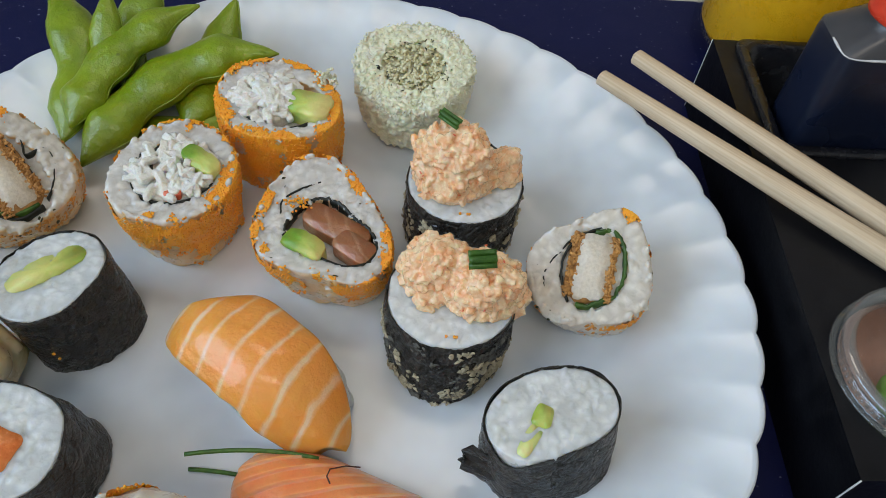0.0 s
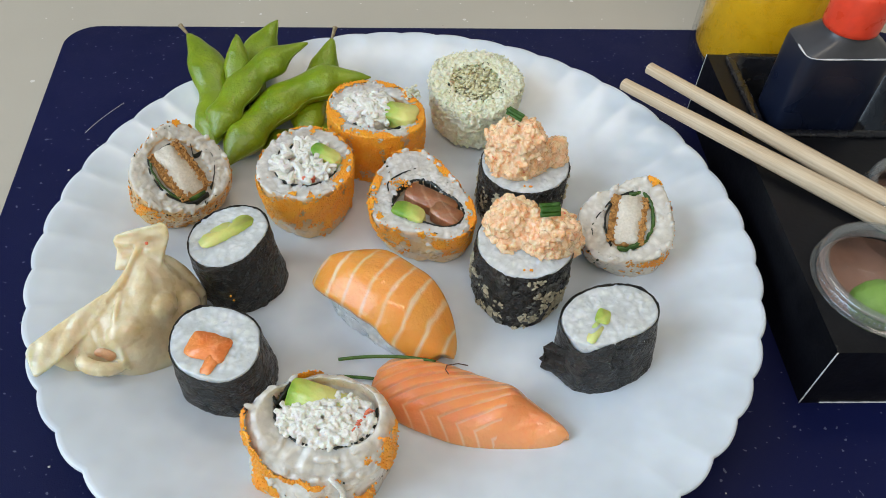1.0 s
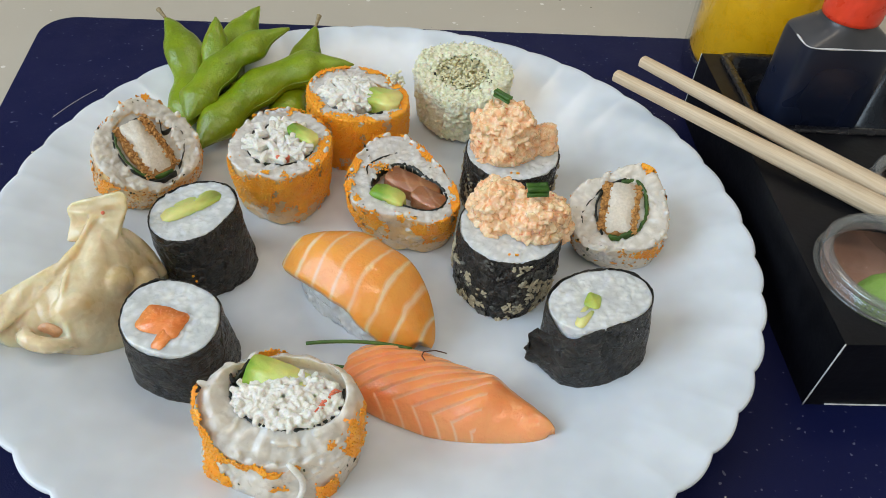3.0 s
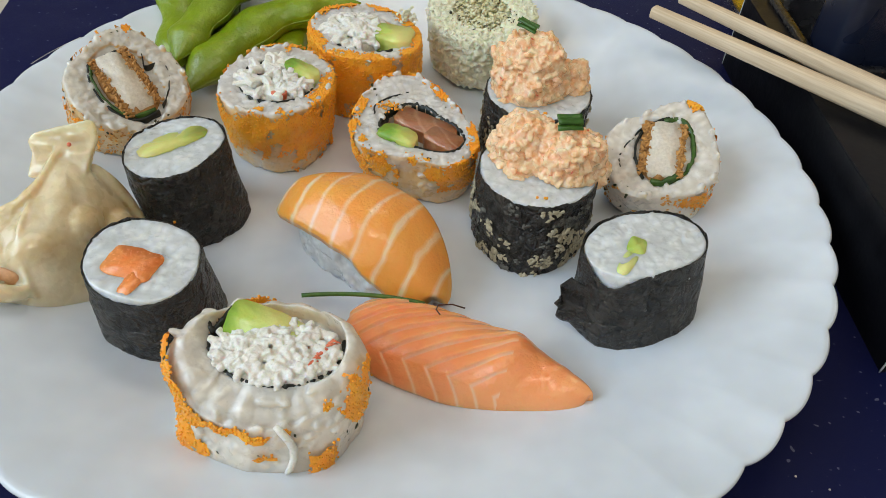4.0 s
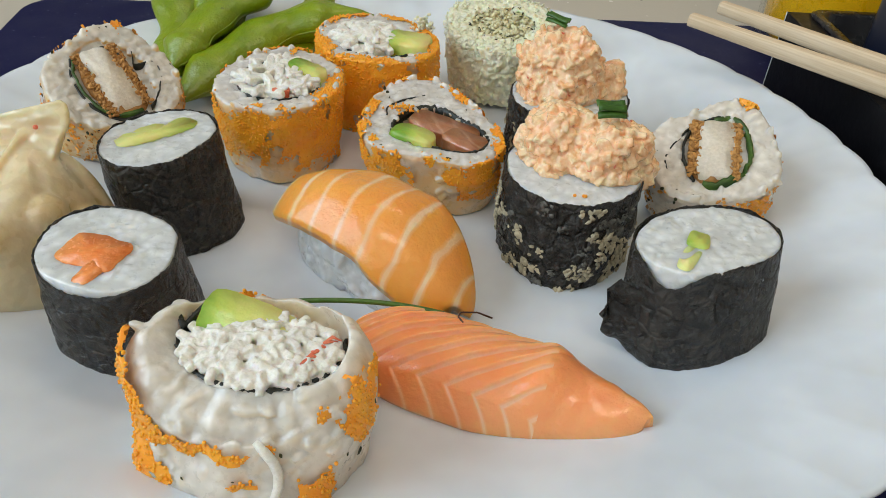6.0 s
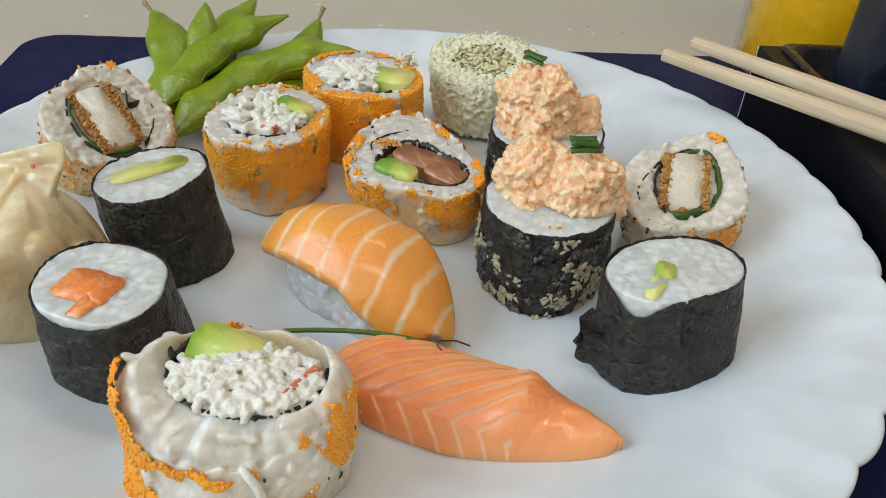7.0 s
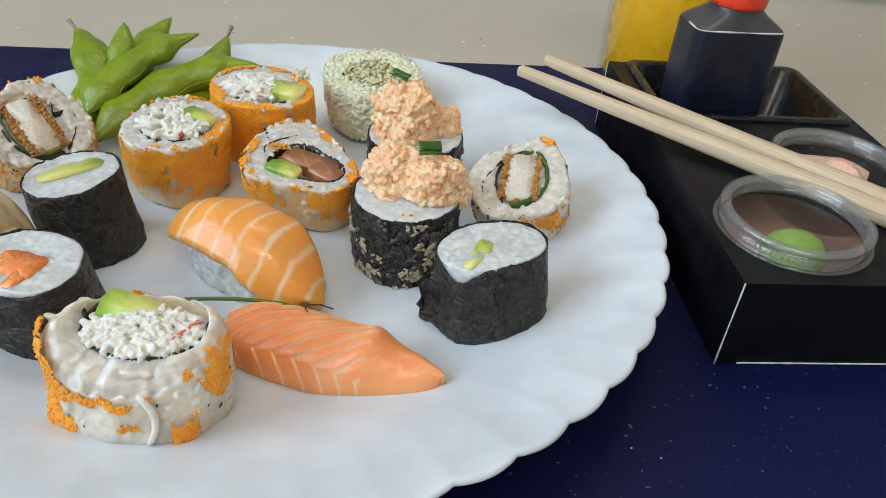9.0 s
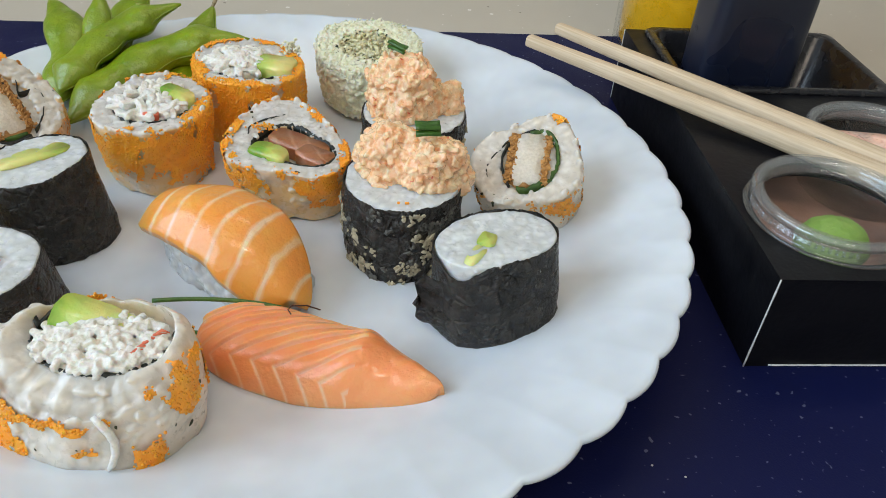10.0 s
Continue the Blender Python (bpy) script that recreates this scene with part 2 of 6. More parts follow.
def table_material():
    m, nt, b = nodes_of("speckled_laminate")
    col = ramp(nt, noise_of(nt, 8, 3), [(0.3, (0.48, 0.435, 0.36)), (0.7, (0.525, 0.48, 0.40))])
    co = nt.nodes.new("ShaderNodeTexCoord")
    for scale, tone, size in ((80, (0.74, 0.71, 0.66), 0.09), (55, (0.20, 0.17, 0.13), 0.045), (210, (0.70, 0.66, 0.60), 0.11)):
        v = add(nt, "ShaderNodeTexVoronoi", Scale=scale)
        nt.links.new(co.outputs["Object"], v.inputs["Vector"])
        near = math_node(nt, "LESS_THAN", v.outputs["Distance"], size)
        pick = add(nt, "ShaderNodeSeparateColor")
        nt.links.new(v.outputs["Color"], pick.inputs[0])
        some = math_node(nt, "MULTIPLY", near, math_node(nt, "GREATER_THAN", pick.outputs[0], 0.78))
        col = mix(nt, some, col, tone)
    nt.links.new(col, b.inputs["Base Color"])
    b.inputs["Roughness"].default_value = 0.42
    relief(nt, b, noise_of(nt, 500, 2), 0.00006)
    return m


def avocado_material(name, axis, lo, hi):
    """Flesh that turns from yellow to green along one axis of the piece."""
    m, nt, b = nodes_of(name)
    co = nt.nodes.new("ShaderNodeTexCoord")
    sep = nt.nodes.new("ShaderNodeSeparateXYZ")
    nt.links.new(co.outputs["Object"], sep.inputs[0])
    f = math_node(nt, "DIVIDE", math_node(nt, "SUBTRACT", sep.outputs[axis], lo), hi - lo)
    f = math_node(nt, "ADD", f, math_node(nt, "MULTIPLY", math_node(nt, "SUBTRACT", noise_of(nt, 350, 3), 0.5), 0.35))
    col = ramp(nt, f, [(0.0, (0.80, 0.74, 0.29)), (0.45, (0.66, 0.67, 0.20)), (0.80, (0.44, 0.55, 0.10)), (1.0, (0.20, 0.37, 0.04))])
    nt.links.new(col, b.inputs["Base Color"])
    b.inputs["Roughness"].default_value = 0.28
    b.inputs["Subsurface Weight"].default_value = 0.6
    b.inputs["Subsurface Scale"].default_value = 0.003
    relief(nt, b, noise_of(nt, 600, 3), 0.0002)
    return m


def salmon_material(name, c1, c2, line, spacing, lean, fold_at, shift, width, bend=0.0, strength=0.9, wander=0.7, lower=2.6, stop=9.0):
    """Raw salmon with pale fat lines that cross it, leaning or folding at a ridge."""
    m, nt, b = nodes_of(name)
    co = nt.nodes.new("ShaderNodeTexCoord")
    sep = nt.nodes.new("ShaderNodeSeparateXYZ")
    nt.links.new(co.outputs["Object"], sep.inputs[0])
    y = math_node(nt, "SUBTRACT", sep.outputs[1], fold_at)
    if bend:
        up, down = math_node(nt, "MAXIMUM", y, 0.0), math_node(nt, "MULTIPLY", math_node(nt, "MAXIMUM", math_node(nt, "MULTIPLY", y, -1.0), 0.0), lower)
        y = math_node(nt, "ADD", math_node(nt, "MULTIPLY", up, bend), down)
    c = math_node(nt, "ADD", sep.outputs[0], math_node(nt, "MULTIPLY", y, lean))
    wob = math_node(nt, "MULTIPLY", math_node(nt, "SUBTRACT", noise_of(nt, 70, 2), 0.5), spacing * wander)
    c = math_node(nt, "ADD", math_node(nt, "DIVIDE", math_node(nt, "ADD", c, wob), spacing), shift)
    saw = math_node(nt, "FRACT", c)
    near = math_node(nt, "ABSOLUTE", math_node(nt, "SUBTRACT", saw, 0.5))
    var = math_node(nt, "MULTIPLY", noise_of(nt, 110, 2), width * 2)
    lines = math_node(nt, "LESS_THAN", near, var)
    ahead = math_node(nt, "LESS_THAN", sep.outputs[0], stop)
    soft = ramp(nt, math_node(nt, "SUBTRACT", near, var), [(0.0, (1, 1, 1)), (0.035, (0.5,) * 3), (0.11, (0, 0, 0))])
    col = ramp(nt, noise_of(nt, 60, 4), [(0.3, c1), (0.7, c2)])
    col = mix(nt, math_node(nt, "MULTIPLY", math_node(nt, "MULTIPLY", soft, ahead), ramp(nt, noise_of(nt, 45, 2), [(0.3, (0.35 * strength,) * 3), (0.6, (strength,) * 3)])), col, line)
    nt.links.new(col, b.inputs["Base Color"])
    b.inputs["Roughness"].default_value = 0.34
    b.inputs["Subsurface Weight"].default_value = 0.8
    b.inputs["Subsurface Radius"].default_value = (1.0, 0.45, 0.2)
    b.inputs["Subsurface Scale"].default_value = 0.004
    b.inputs["Coat Weight"].default_value = 0.5
    b.inputs["Coat Roughness"].default_value = 0.07
    relief(nt, b, math_node(nt, "ADD", noise_of(nt, 380, 5), math_node(nt, "MULTIPLY", lines, 0.3)), 0.0006)
    return m


def pod_material():
    m, nt, b = nodes_of("edamame_pod_skin")
    col = ramp(nt, noise_of(nt, 90, 4), [(0.3, (0.145, 0.225, 0.004)), (0.7, (0.24, 0.33, 0.010))])
    dark = ramp(nt, noise_of(nt, 420, 1), [(0.76, (0, 0, 0)), (0.80, (1, 1, 1))])
    col = mix(nt, math_node(nt, "MULTIPLY", dark, 0.5), col, (0.03, 0.04, 0.008))
    nt.links.new(col, b.inputs["Base Color"])
    b.inputs["Roughness"].default_value = 0.28
    b.inputs["Subsurface Weight"].default_value = 0.2
    b.inputs["Subsurface Scale"].default_value = 0.002
    b.inputs["Coat Weight"].default_value = 0.15
    b.inputs["Coat Roughness"].default_value = 0.2
    relief(nt, b, noise_of(nt, 420, 4), 0.0005)
    return m


def clear_material(name, colour, rough, ior):
    """Thin clear plastic or glass: light goes straight through, gloss grows at grazing angles."""
    m, nt, b = nodes_of(name)
    nt.nodes.remove(b)
    weight = add(nt, "ShaderNodeLayerWeight", Blend=0.5)
    fresnel = math_node(nt, "ADD", math_node(nt, "MULTIPLY", math_node(nt, "POWER", weight.outputs["Facing"], 4.0), 0.5), (ior - 1) * 0.08)
    through_it = add(nt, "ShaderNodeBsdfTransparent")
    through_it.inputs[0].default_value = (*colour, 1)
    gloss = add(nt, "ShaderNodeBsdfGlossy")
    nt.links.new(ramp(nt, noise_of(nt, 60, 2), [(0.3, (rough,) * 3), (0.7, (rough * 1.6 + 0.01,) * 3)]), gloss.inputs["Roughness"])
    both = nt.nodes.new("ShaderNodeMixShader")
    nt.links.new(fresnel, both.inputs[0])
    nt.links.new(through_it.outputs[0], both.inputs[1])
    nt.links.new(gloss.outputs[0], both.inputs[2])
    nt.links.new(both.outputs[0], nt.nodes["Material Output"].inputs[0])
    return m


def lid_material(name, share):
    """Clear plastic with a milky haze."""
    m = clear_material(name, (0.95, 0.96, 0.96), 0.035, 2.2)
    nt = m.node_tree
    final = nt.nodes["Material Output"].inputs[0]
    clear = final.links[0].from_socket
    haze = add(nt, "ShaderNodeBsdfDiffuse")
    haze.inputs[0].default_value = (0.75, 0.77, 0.78, 1)
    both = nt.nodes.new("ShaderNodeMixShader")
    both.inputs[0].default_value = share
    nt.links.new(clear, both.inputs[1])
    nt.links.new(haze.outputs[0], both.inputs[2])
    nt.links.new(both.outputs[0], final)
    return m


def milky_material():
    m, nt, b = nodes_of("milky_bottle_plastic")
    b.inputs["Base Color"].default_value = (0.50, 0.56, 0.66, 1)
    b.inputs["Roughness"].default_value = 0.3
    b.inputs["Alpha"].default_value = 0.05
    relief(nt, b, noise_of(nt, 60, 1), 0.0001)
    return m


SPECK = surface("pale_dust_and_crumbs", (0.45, 0.42, 0.38), (0.72, 0.69, 0.62), 900, 0.6)
MAT_NAVY, TABLE = mat_material(), table_material()
AVOCADO = avocado_material("avocado_flesh", 0, 0.016, 0.004)
AVOCADO_BRIGHT = avocado_material("avocado_green_flesh", 0, 0.006, -0.006)
AVOCADO_STRIP = avocado_material("avocado_strip_flesh", 0, -0.010, 0.012)
AVOCADO_WEDGE = avocado_material("avocado_wedge_flesh", 0, 0.006, -0.010)
CUCUMBER = avocado_material("cucumber_pale_flesh", 0, -0.006, 0.010)
SALMON = salmon_material("raw_salmon_striped", (1.0, 0.345, 0.055), (1.0, 0.42, 0.085), (1.0, 0.72, 0.50), 0.0076, 0.16, 0.0, 0.15, 0.042, wander=0.6)
SALMON_FLAKED = salmon_material("raw_salmon_flaked", (0.92, 0.30, 0.095), (0.98, 0.40, 0.16), (0.98, 0.58, 0.36), 0.0062, -1.0, -0.0090, 0.75, 0.034, 1.5, 1.0, 0.0, 1.3, 0.012)
SALMON_PLAIN = surface("raw_salmon_cube", (0.92, 0.20, 0.035), (1.0, 0.36, 0.11), 150, 0.24, 0.0003, 500, sss=0.3, coat=0.3)
SALMON_DARK = salmon_material("marinated_salmon", (0.30, 0.11, 0.045), (0.48, 0.20, 0.09), (0.62, 0.38, 0.25), 0.0060, 0.5, 0.0, 0.3, 0.05, strength=0.5, wander=1.8)
POD = pod_material()
POD_SEAM = surface("pod_seam", (0.17, 0.25, 0.02), (0.27, 0.36, 0.05), 200, 0.35)
CLEAR = clear_material("clear_plastic", (0.96, 0.97, 0.97), 0.06, 1.5)
LID, LID_RING = lid_material("clear_lid_plastic", 0.03), lid_material("hazy_lid_plastic", 0.07)
FROSTED = milky_material()
GLASS = clear_material("drinking_glass", (0.98, 0.98, 0.97), 0.0, 1.3)
BOTTLE_DARK = surface("soy_filled_plastic", (0.006, 0.009, 0.022), (0.009, 0.014, 0.034), 22, 0.3, 0.00002, 40, spec=0.45, fine=30)
BOTTLE_SHOULDER = surface("soy_stained_plastic", (0.035, 0.036, 0.042), (0.085, 0.082, 0.084), 40, 0.3, 0.00002, 60, fine=50)
JUICE = surface("orange_juice", (1.0, 0.50, 0.012), (1.0, 0.54, 0.018), 30, 0.3)


# ---- mesh helpers ----
def finish(name, mesh, material, parent, label="", kind="", smooth=True):
    mesh.materials.append(material)
    if smooth:
        mesh.shade_smooth()
    ob = new(name, mesh)
    if parent is not None:
        ob.parent = parent
    return tagged(ob, label, "", "", kind)


def part(name, bm, material, parent, label="", kind="", smooth=True):
    bmesh.ops.recalc_face_normals(bm, faces=bm.faces)
    mesh = bpy.data.meshes.new(name)
    bm.to_mesh(mesh)
    bm.free()
    return finish(name, mesh, material, parent, label, kind, smooth)


def thing(name, m, label, category, group="", kind=""):
    ob = new(name)
    ob.empty_display_size = 0.01
    ob.matrix_world = m
    return tagged(ob, label, category, group, kind)


def loft(bm, rings, cap_start=True, cap_end=True, closed=True):
    rows = [[bm.verts.new(p) for p in ring] for ring in rings]
    n = len(rings[0])
    for a, b in zip(rows, rows[1:]):
        for i in range(n if closed else n - 1):
            j = (i + 1) % n
            bm.faces.new((a[i], a[j], b[j], b[i]))
    for on, row in ((cap_start, rows[0]), (cap_end, rows[-1])):
        if on:
            mid = sum((v.co for v in row), Vector()) / n
            c = bm.verts.new(mid)
            for i in range(n):
                bm.faces.new((row[i], row[(i + 1) % n], c))
    return rows


def lathe(bm, profile, segments=64, cap_start=False, cap_end=False):
    loft(bm, [[(r * math.cos(a), r * math.sin(a), z) for a in (2 * math.pi * i / segments for i in range(segments))] for r, z in profile], cap_start, cap_end)


def shake(bm, amount, freq, seed=0.0):
    bm.normal_update()
    for v in bm.verts:
        v.co += v.normal * amount * noise.noise(v.co * freq + Vector((seed, seed * 1.7, 3.1)))


def ball_data(level):
    bm = bmesh.new()
    bmesh.ops.create_icosphere(bm, subdivisions=level, radius=1)
    bm.verts.ensure_lookup_table()
    v = np.array([v.co[:] for v in bm.verts])
    f = np.array([[w.index for w in t.verts] for t in bm.faces])
    bm.free()
    return v, f


BALL = {1: ball_data(1), 2: ball_data(2), 3: ball_data(3)}


def axes_for(normal, turn):
    n = Vector(normal).normalized()
    side = n.orthogonal().normalized()
    side = Matrix.Rotation(turn, 3, n) @ side
    return np.array([side, n.cross(side), n]).T


def scatter(name, spots, material, parent, level=1, rough=0.0, label="", rng=None, smooth=True, boxy=False):
    """Many small bodies joined in one mesh: spots of (place, normal, turn, (a, b, c) half sizes)."""
    rng = rng or np.random.default_rng(5)
    if boxy:
        base_v = np.array([(x, y, z) for x in (-1, 1) for y in (-1, 1) for z in (-1, 1)], float)
        base_f = np.array([(0, 1, 3), (0, 3, 2), (4, 6, 7), (4, 7, 5), (0, 4, 5), (0, 5, 1), (2, 3, 7), (2, 7, 6), (0, 2, 6), (0, 6, 4), (1, 5, 7), (1, 7, 3)])
    else:
        base_v, base_f = BALL[level]
    vs, fs = [], []
    for k, (p, n, turn, size) in enumerate(spots):
        v = base_v * np.array(size)
        if rough:
            v = v * (1 + rough * rng.uniform(-1, 1, (len(v), 1)))
        vs.append(v @ axes_for(n, turn).T + np.array(p))
        fs.append(base_f + k * len(base_v))
    if not vs:
        return None
    vs, fs = np.concatenate(vs), np.concatenate(fs)
    mesh = bpy.data.meshes.new(name)
    mesh.from_pydata(vs.tolist(), [], fs.tolist())
    return finish(name, mesh, material, parent, label, "stuff", smooth)


def bodies(bm, spots, level=1, rough=0.0, rng=None, boxy=False):
    """Adds small bodies to a bmesh: spots as for scatter."""
    holder = bpy.data.meshes.new("bodies")
    v0, f0 = BALL[level]
    if boxy:
        v0 = np.sign(v0) * np.abs(v0) ** 0.35
    vs, fs = [], []
    for k, (p, n, turn, size) in enumerate(spots):
        v = v0 * np.array(size)
        if rough:
            v = v * (1 + rough * rng.uniform(-1, 1, (len(v), 1)))
        vs.append(v @ axes_for(n, turn).T + np.array(p))
        fs.append(f0 + k * len(v0))
    holder.from_pydata(np.concatenate(vs).tolist(), [], np.concatenate(fs).tolist())
    bm.from_mesh(holder)
    bpy.data.meshes.remove(holder)


def fused(name, bm, material, parent, label="", voxel=0.00035, soften=3):
    """A part whose lumps are melted into one skin."""
    ob = part(name, bm, material, parent, label)
    melt = ob.modifiers.new("melt", "REMESH")
    melt.mode, melt.voxel_size, melt.use_smooth_shade = "VOXEL", voxel, True
    if soften:
        soft = ob.modifiers.new("soften", "SMOOTH")
        soft.factor, soft.iterations = 0.5, soften
    return ob


def tube(bm, points, radii, sides=12, flat=1.0, up=Vector((0, 0, 1))):
    rings = []
    pts = [Vector(p) for p in points]
    for i, p in enumerate(pts):
        t = (pts[min(i + 1, len(pts) - 1)] - pts[max(i - 1, 0)]).normalized()
        s = t.cross(up)
        s = s.normalized() if s.length > 1e-6 else Vector((1, 0, 0))
        u = s.cross(t)
        rings.append([p + s * radii[i] * math.cos(a) + u * radii[i] * flat * math.sin(a) for a in (2 * math.pi * k / sides for k in range(sides))])
    loft(bm, rings)


def bezier(a, b, c, n):
    a, b, c = Vector(a), Vector(b), Vector(c)
    return [a * (1 - t) ** 2 + b * 2 * t * (1 - t) + c * t * t for t in (i / (n - 1) for i in range(n))]


def rounded_block(w, d, h, r=0.25, sides=28, layers=7, power=4.0, seed=0.0, lump=0.0003):
    """A soft-edged slab: superellipse plan, rounded top and bottom, lumpy."""
    bm = bmesh.new()
    rings = []
    for k in range(layers):
        t = k / (layers - 1)
        s = 1 - r * (abs(2 * t - 1) ** 4)
        ring = []
        for i in range(sides):
            a = 2 * math.pi * i / sides
            ca, sa = math.cos(a), math.sin(a)
            q = (abs(ca) ** power + abs(sa) ** power) ** (-1 / power)
            ring.append((w / 2 * q * ca * s, d / 2 * q * sa * s, h * t))
        rings.append(ring)
    loft(bm, rings)
    shake(bm, lump * 1.6, 170, seed + 3)
    shake(bm, lump, 420, seed)
    return bm


# ---- structure: room, table ----
TABLE_Z = -0.0022


def box_mesh(bm, lo, hi, bevel=0.0):
    made = bmesh.ops.create_cube(bm, size=1)["verts"]
    for v in made:
        v.co = Vector([lo[k] + (v.co[k] + 0.5) * (hi[k] - lo[k]) for k in range(3)])
    if bevel:
        edges = list({e for v in made for e in v.link_edges})
        bmesh.ops.bevel(bm, geom=edges, offset=bevel, segments=3, affect="EDGES", profile=0.5)


def block(name, lo, hi, material, parent=None, label="", category="", kind="", bevel=0.0):
    bm = bmesh.new()
    box_mesh(bm, lo, hi, bevel)
    ob = part(name, bm, material, parent, label, kind, smooth=False)
    if category:
        ob["category"] = category
    return ob


Z0, Z1 = -0.75, 1.85
WX = -1.35
block("floor", (WX, -1.6, Z0 - 0.1), (1.8, 1.8, Z0), FLOOR, label="brown tiled floor under the table", category="floor", kind="structure")
block("ceiling", (WX, -1.6, Z1), (1.8, 1.8, Z1 + 0.1), CEILING, label="white painted ceiling of the room", category="ceiling", kind="structure")
block("wall_north", (WX, 1.8, Z0), (1.8, 1.9, Z1), WALL, label="cream painted wall behind the table", category="wall", kind="structure")
block("wall_south", (WX, -1.7, Z0), (1.8, -1.6, Z1), WALL, label="cream painted wall of the room", category="wall", kind="structure")
block("wall_east", (1.8, -1.7, Z0), (1.9, 1.9, Z1), WALL, label="cream painted wall opposite the window", category="wall", kind="structure")
for k, (lo, hi) in enumerate((((WX - 0.1, -1.7, Z0), (WX, -1.35, Z1)), ((WX - 0.1, 0.15, Z0), (WX, 1.9, Z1)), ((WX - 0.1, -1.35, Z0), (WX, 0.15, 0.45)), ((WX - 0.1, -1.35, 1.55), (WX, 0.15, Z1)))):
    block("wall_west_%d" % (k + 1), lo, hi, WALL, label="cream painted wall round the window", category="wall", kind="structure")
window = thing("window_1", pose(WX - 0.05, -0.60, 1.00), "white framed window that lets daylight in", "window", kind="structure")
for y in (-0.73, 0.73):
    block("window_frame", (-0.03, y - 0.02, -0.55), (0.03, y + 0.02, 0.55), FRAME, window)
for z in (-0.53, 0.53):
    block("window_frame", (-0.028, -0.71, z - 0.02), (0.028, 0.71, z + 0.02), FRAME, window)

table = thing("table", pose(0.05, 0.2, TABLE_Z), "cream speckled laminate table top", "table")
block("tabletop", (-0.9, -0.75, -0.03), (0.9, 0.75, 0), TABLE, table, bevel=0.004)
for x in (-0.82, 0.82):
    for y in (-0.67, 0.67):
        block("leg", (x - 0.025, y - 0.025, Z0 - TABLE_Z), (x + 0.025, y + 0.025, -0.03), FRAME, table, "white metal leg", bevel=0.003)


def placemat():
    ob = thing("placemat", pose(-0.187, 0.1575, TABLE_Z, 0, 0, 4.2), "navy blue plastic placemat with rounded corners", "placemat")
    w, d, r, h = 0.46, 0.34, 0.017, 0.0022
    outline = []
    for cx, cy, a0 in ((w - r, -r, 0), (r, -r, 90), (r, -d + r, 180), (w - r, -d + r, 270)):
        for k in range(9):
            a = radians(a0 + k * 90 / 8)
            x, y = cx + r * math.cos(a), cy + r * math.sin(a)
            outline.append((x - 0.07 * y * (1 - x / w), y))
    bm = bmesh.new()
    rings = [[(x, y, 0) for x, y in outline], [(x, y, h - 0.0004) for x, y in outline]]
    mid = (w / 2, -d / 2)
    rings.append([(mid[0] + (x - mid[0]) * 0.998, mid[1] + (y - mid[1]) * 0.998, h) for x, y in outline])
    loft(bm, rings)
    part("sheet", bm, MAT_NAVY, ob, smooth=False)
    back = pose(-0.187, 0.1575, TABLE_Z, 0, 0, 4.2).inverted()
    bm = bmesh.new()
    tube(bm, [back @ Vector(p) for p in bezier((-0.150, 0.072, 0.0001), (-0.1462, 0.084, 0.0001), (-0.139, 0.095, 0.0001), 12)], [0.00016] * 12, 6, 0.4)
    part("scratch", bm, SPECK, ob, "pale thin scratch")
    rng = np.random.default_rng(3)
    for x, y, r in ((-0.1486, 0.0473, 0.0005), (-0.1076, -0.0879, 0.0004), (0.109, -0.088, 0.0003), (0.1165, -0.091, 0.0003)):
        bm = bmesh.new()
        bmesh.ops.create_icosphere(bm, subdivisions=2, radius=r)
        for v in bm.verts:
            v.co = back @ (Vector((x, y, 0.0002)) + Vector((v.co.x * rng.uniform(.8, 1.3), v.co.y, v.co.z * 0.5)))
        part("speck", bm, SPECK, ob, "pale crumb")
    return ob


placemat()


def plate_height(r):
    """Top surface of the plate by distance from its middle."""
    if r < 0.078:
        return 0.0040
    t = min(1.0, (r - 0.078) / (0.132 - 0.078))
    return 0.0040 + 0.0185 * (t * t * (3 - 2 * t) * 0.35 + 0.65 * t)


SCALLOPS, PHASE = 48, 0.0


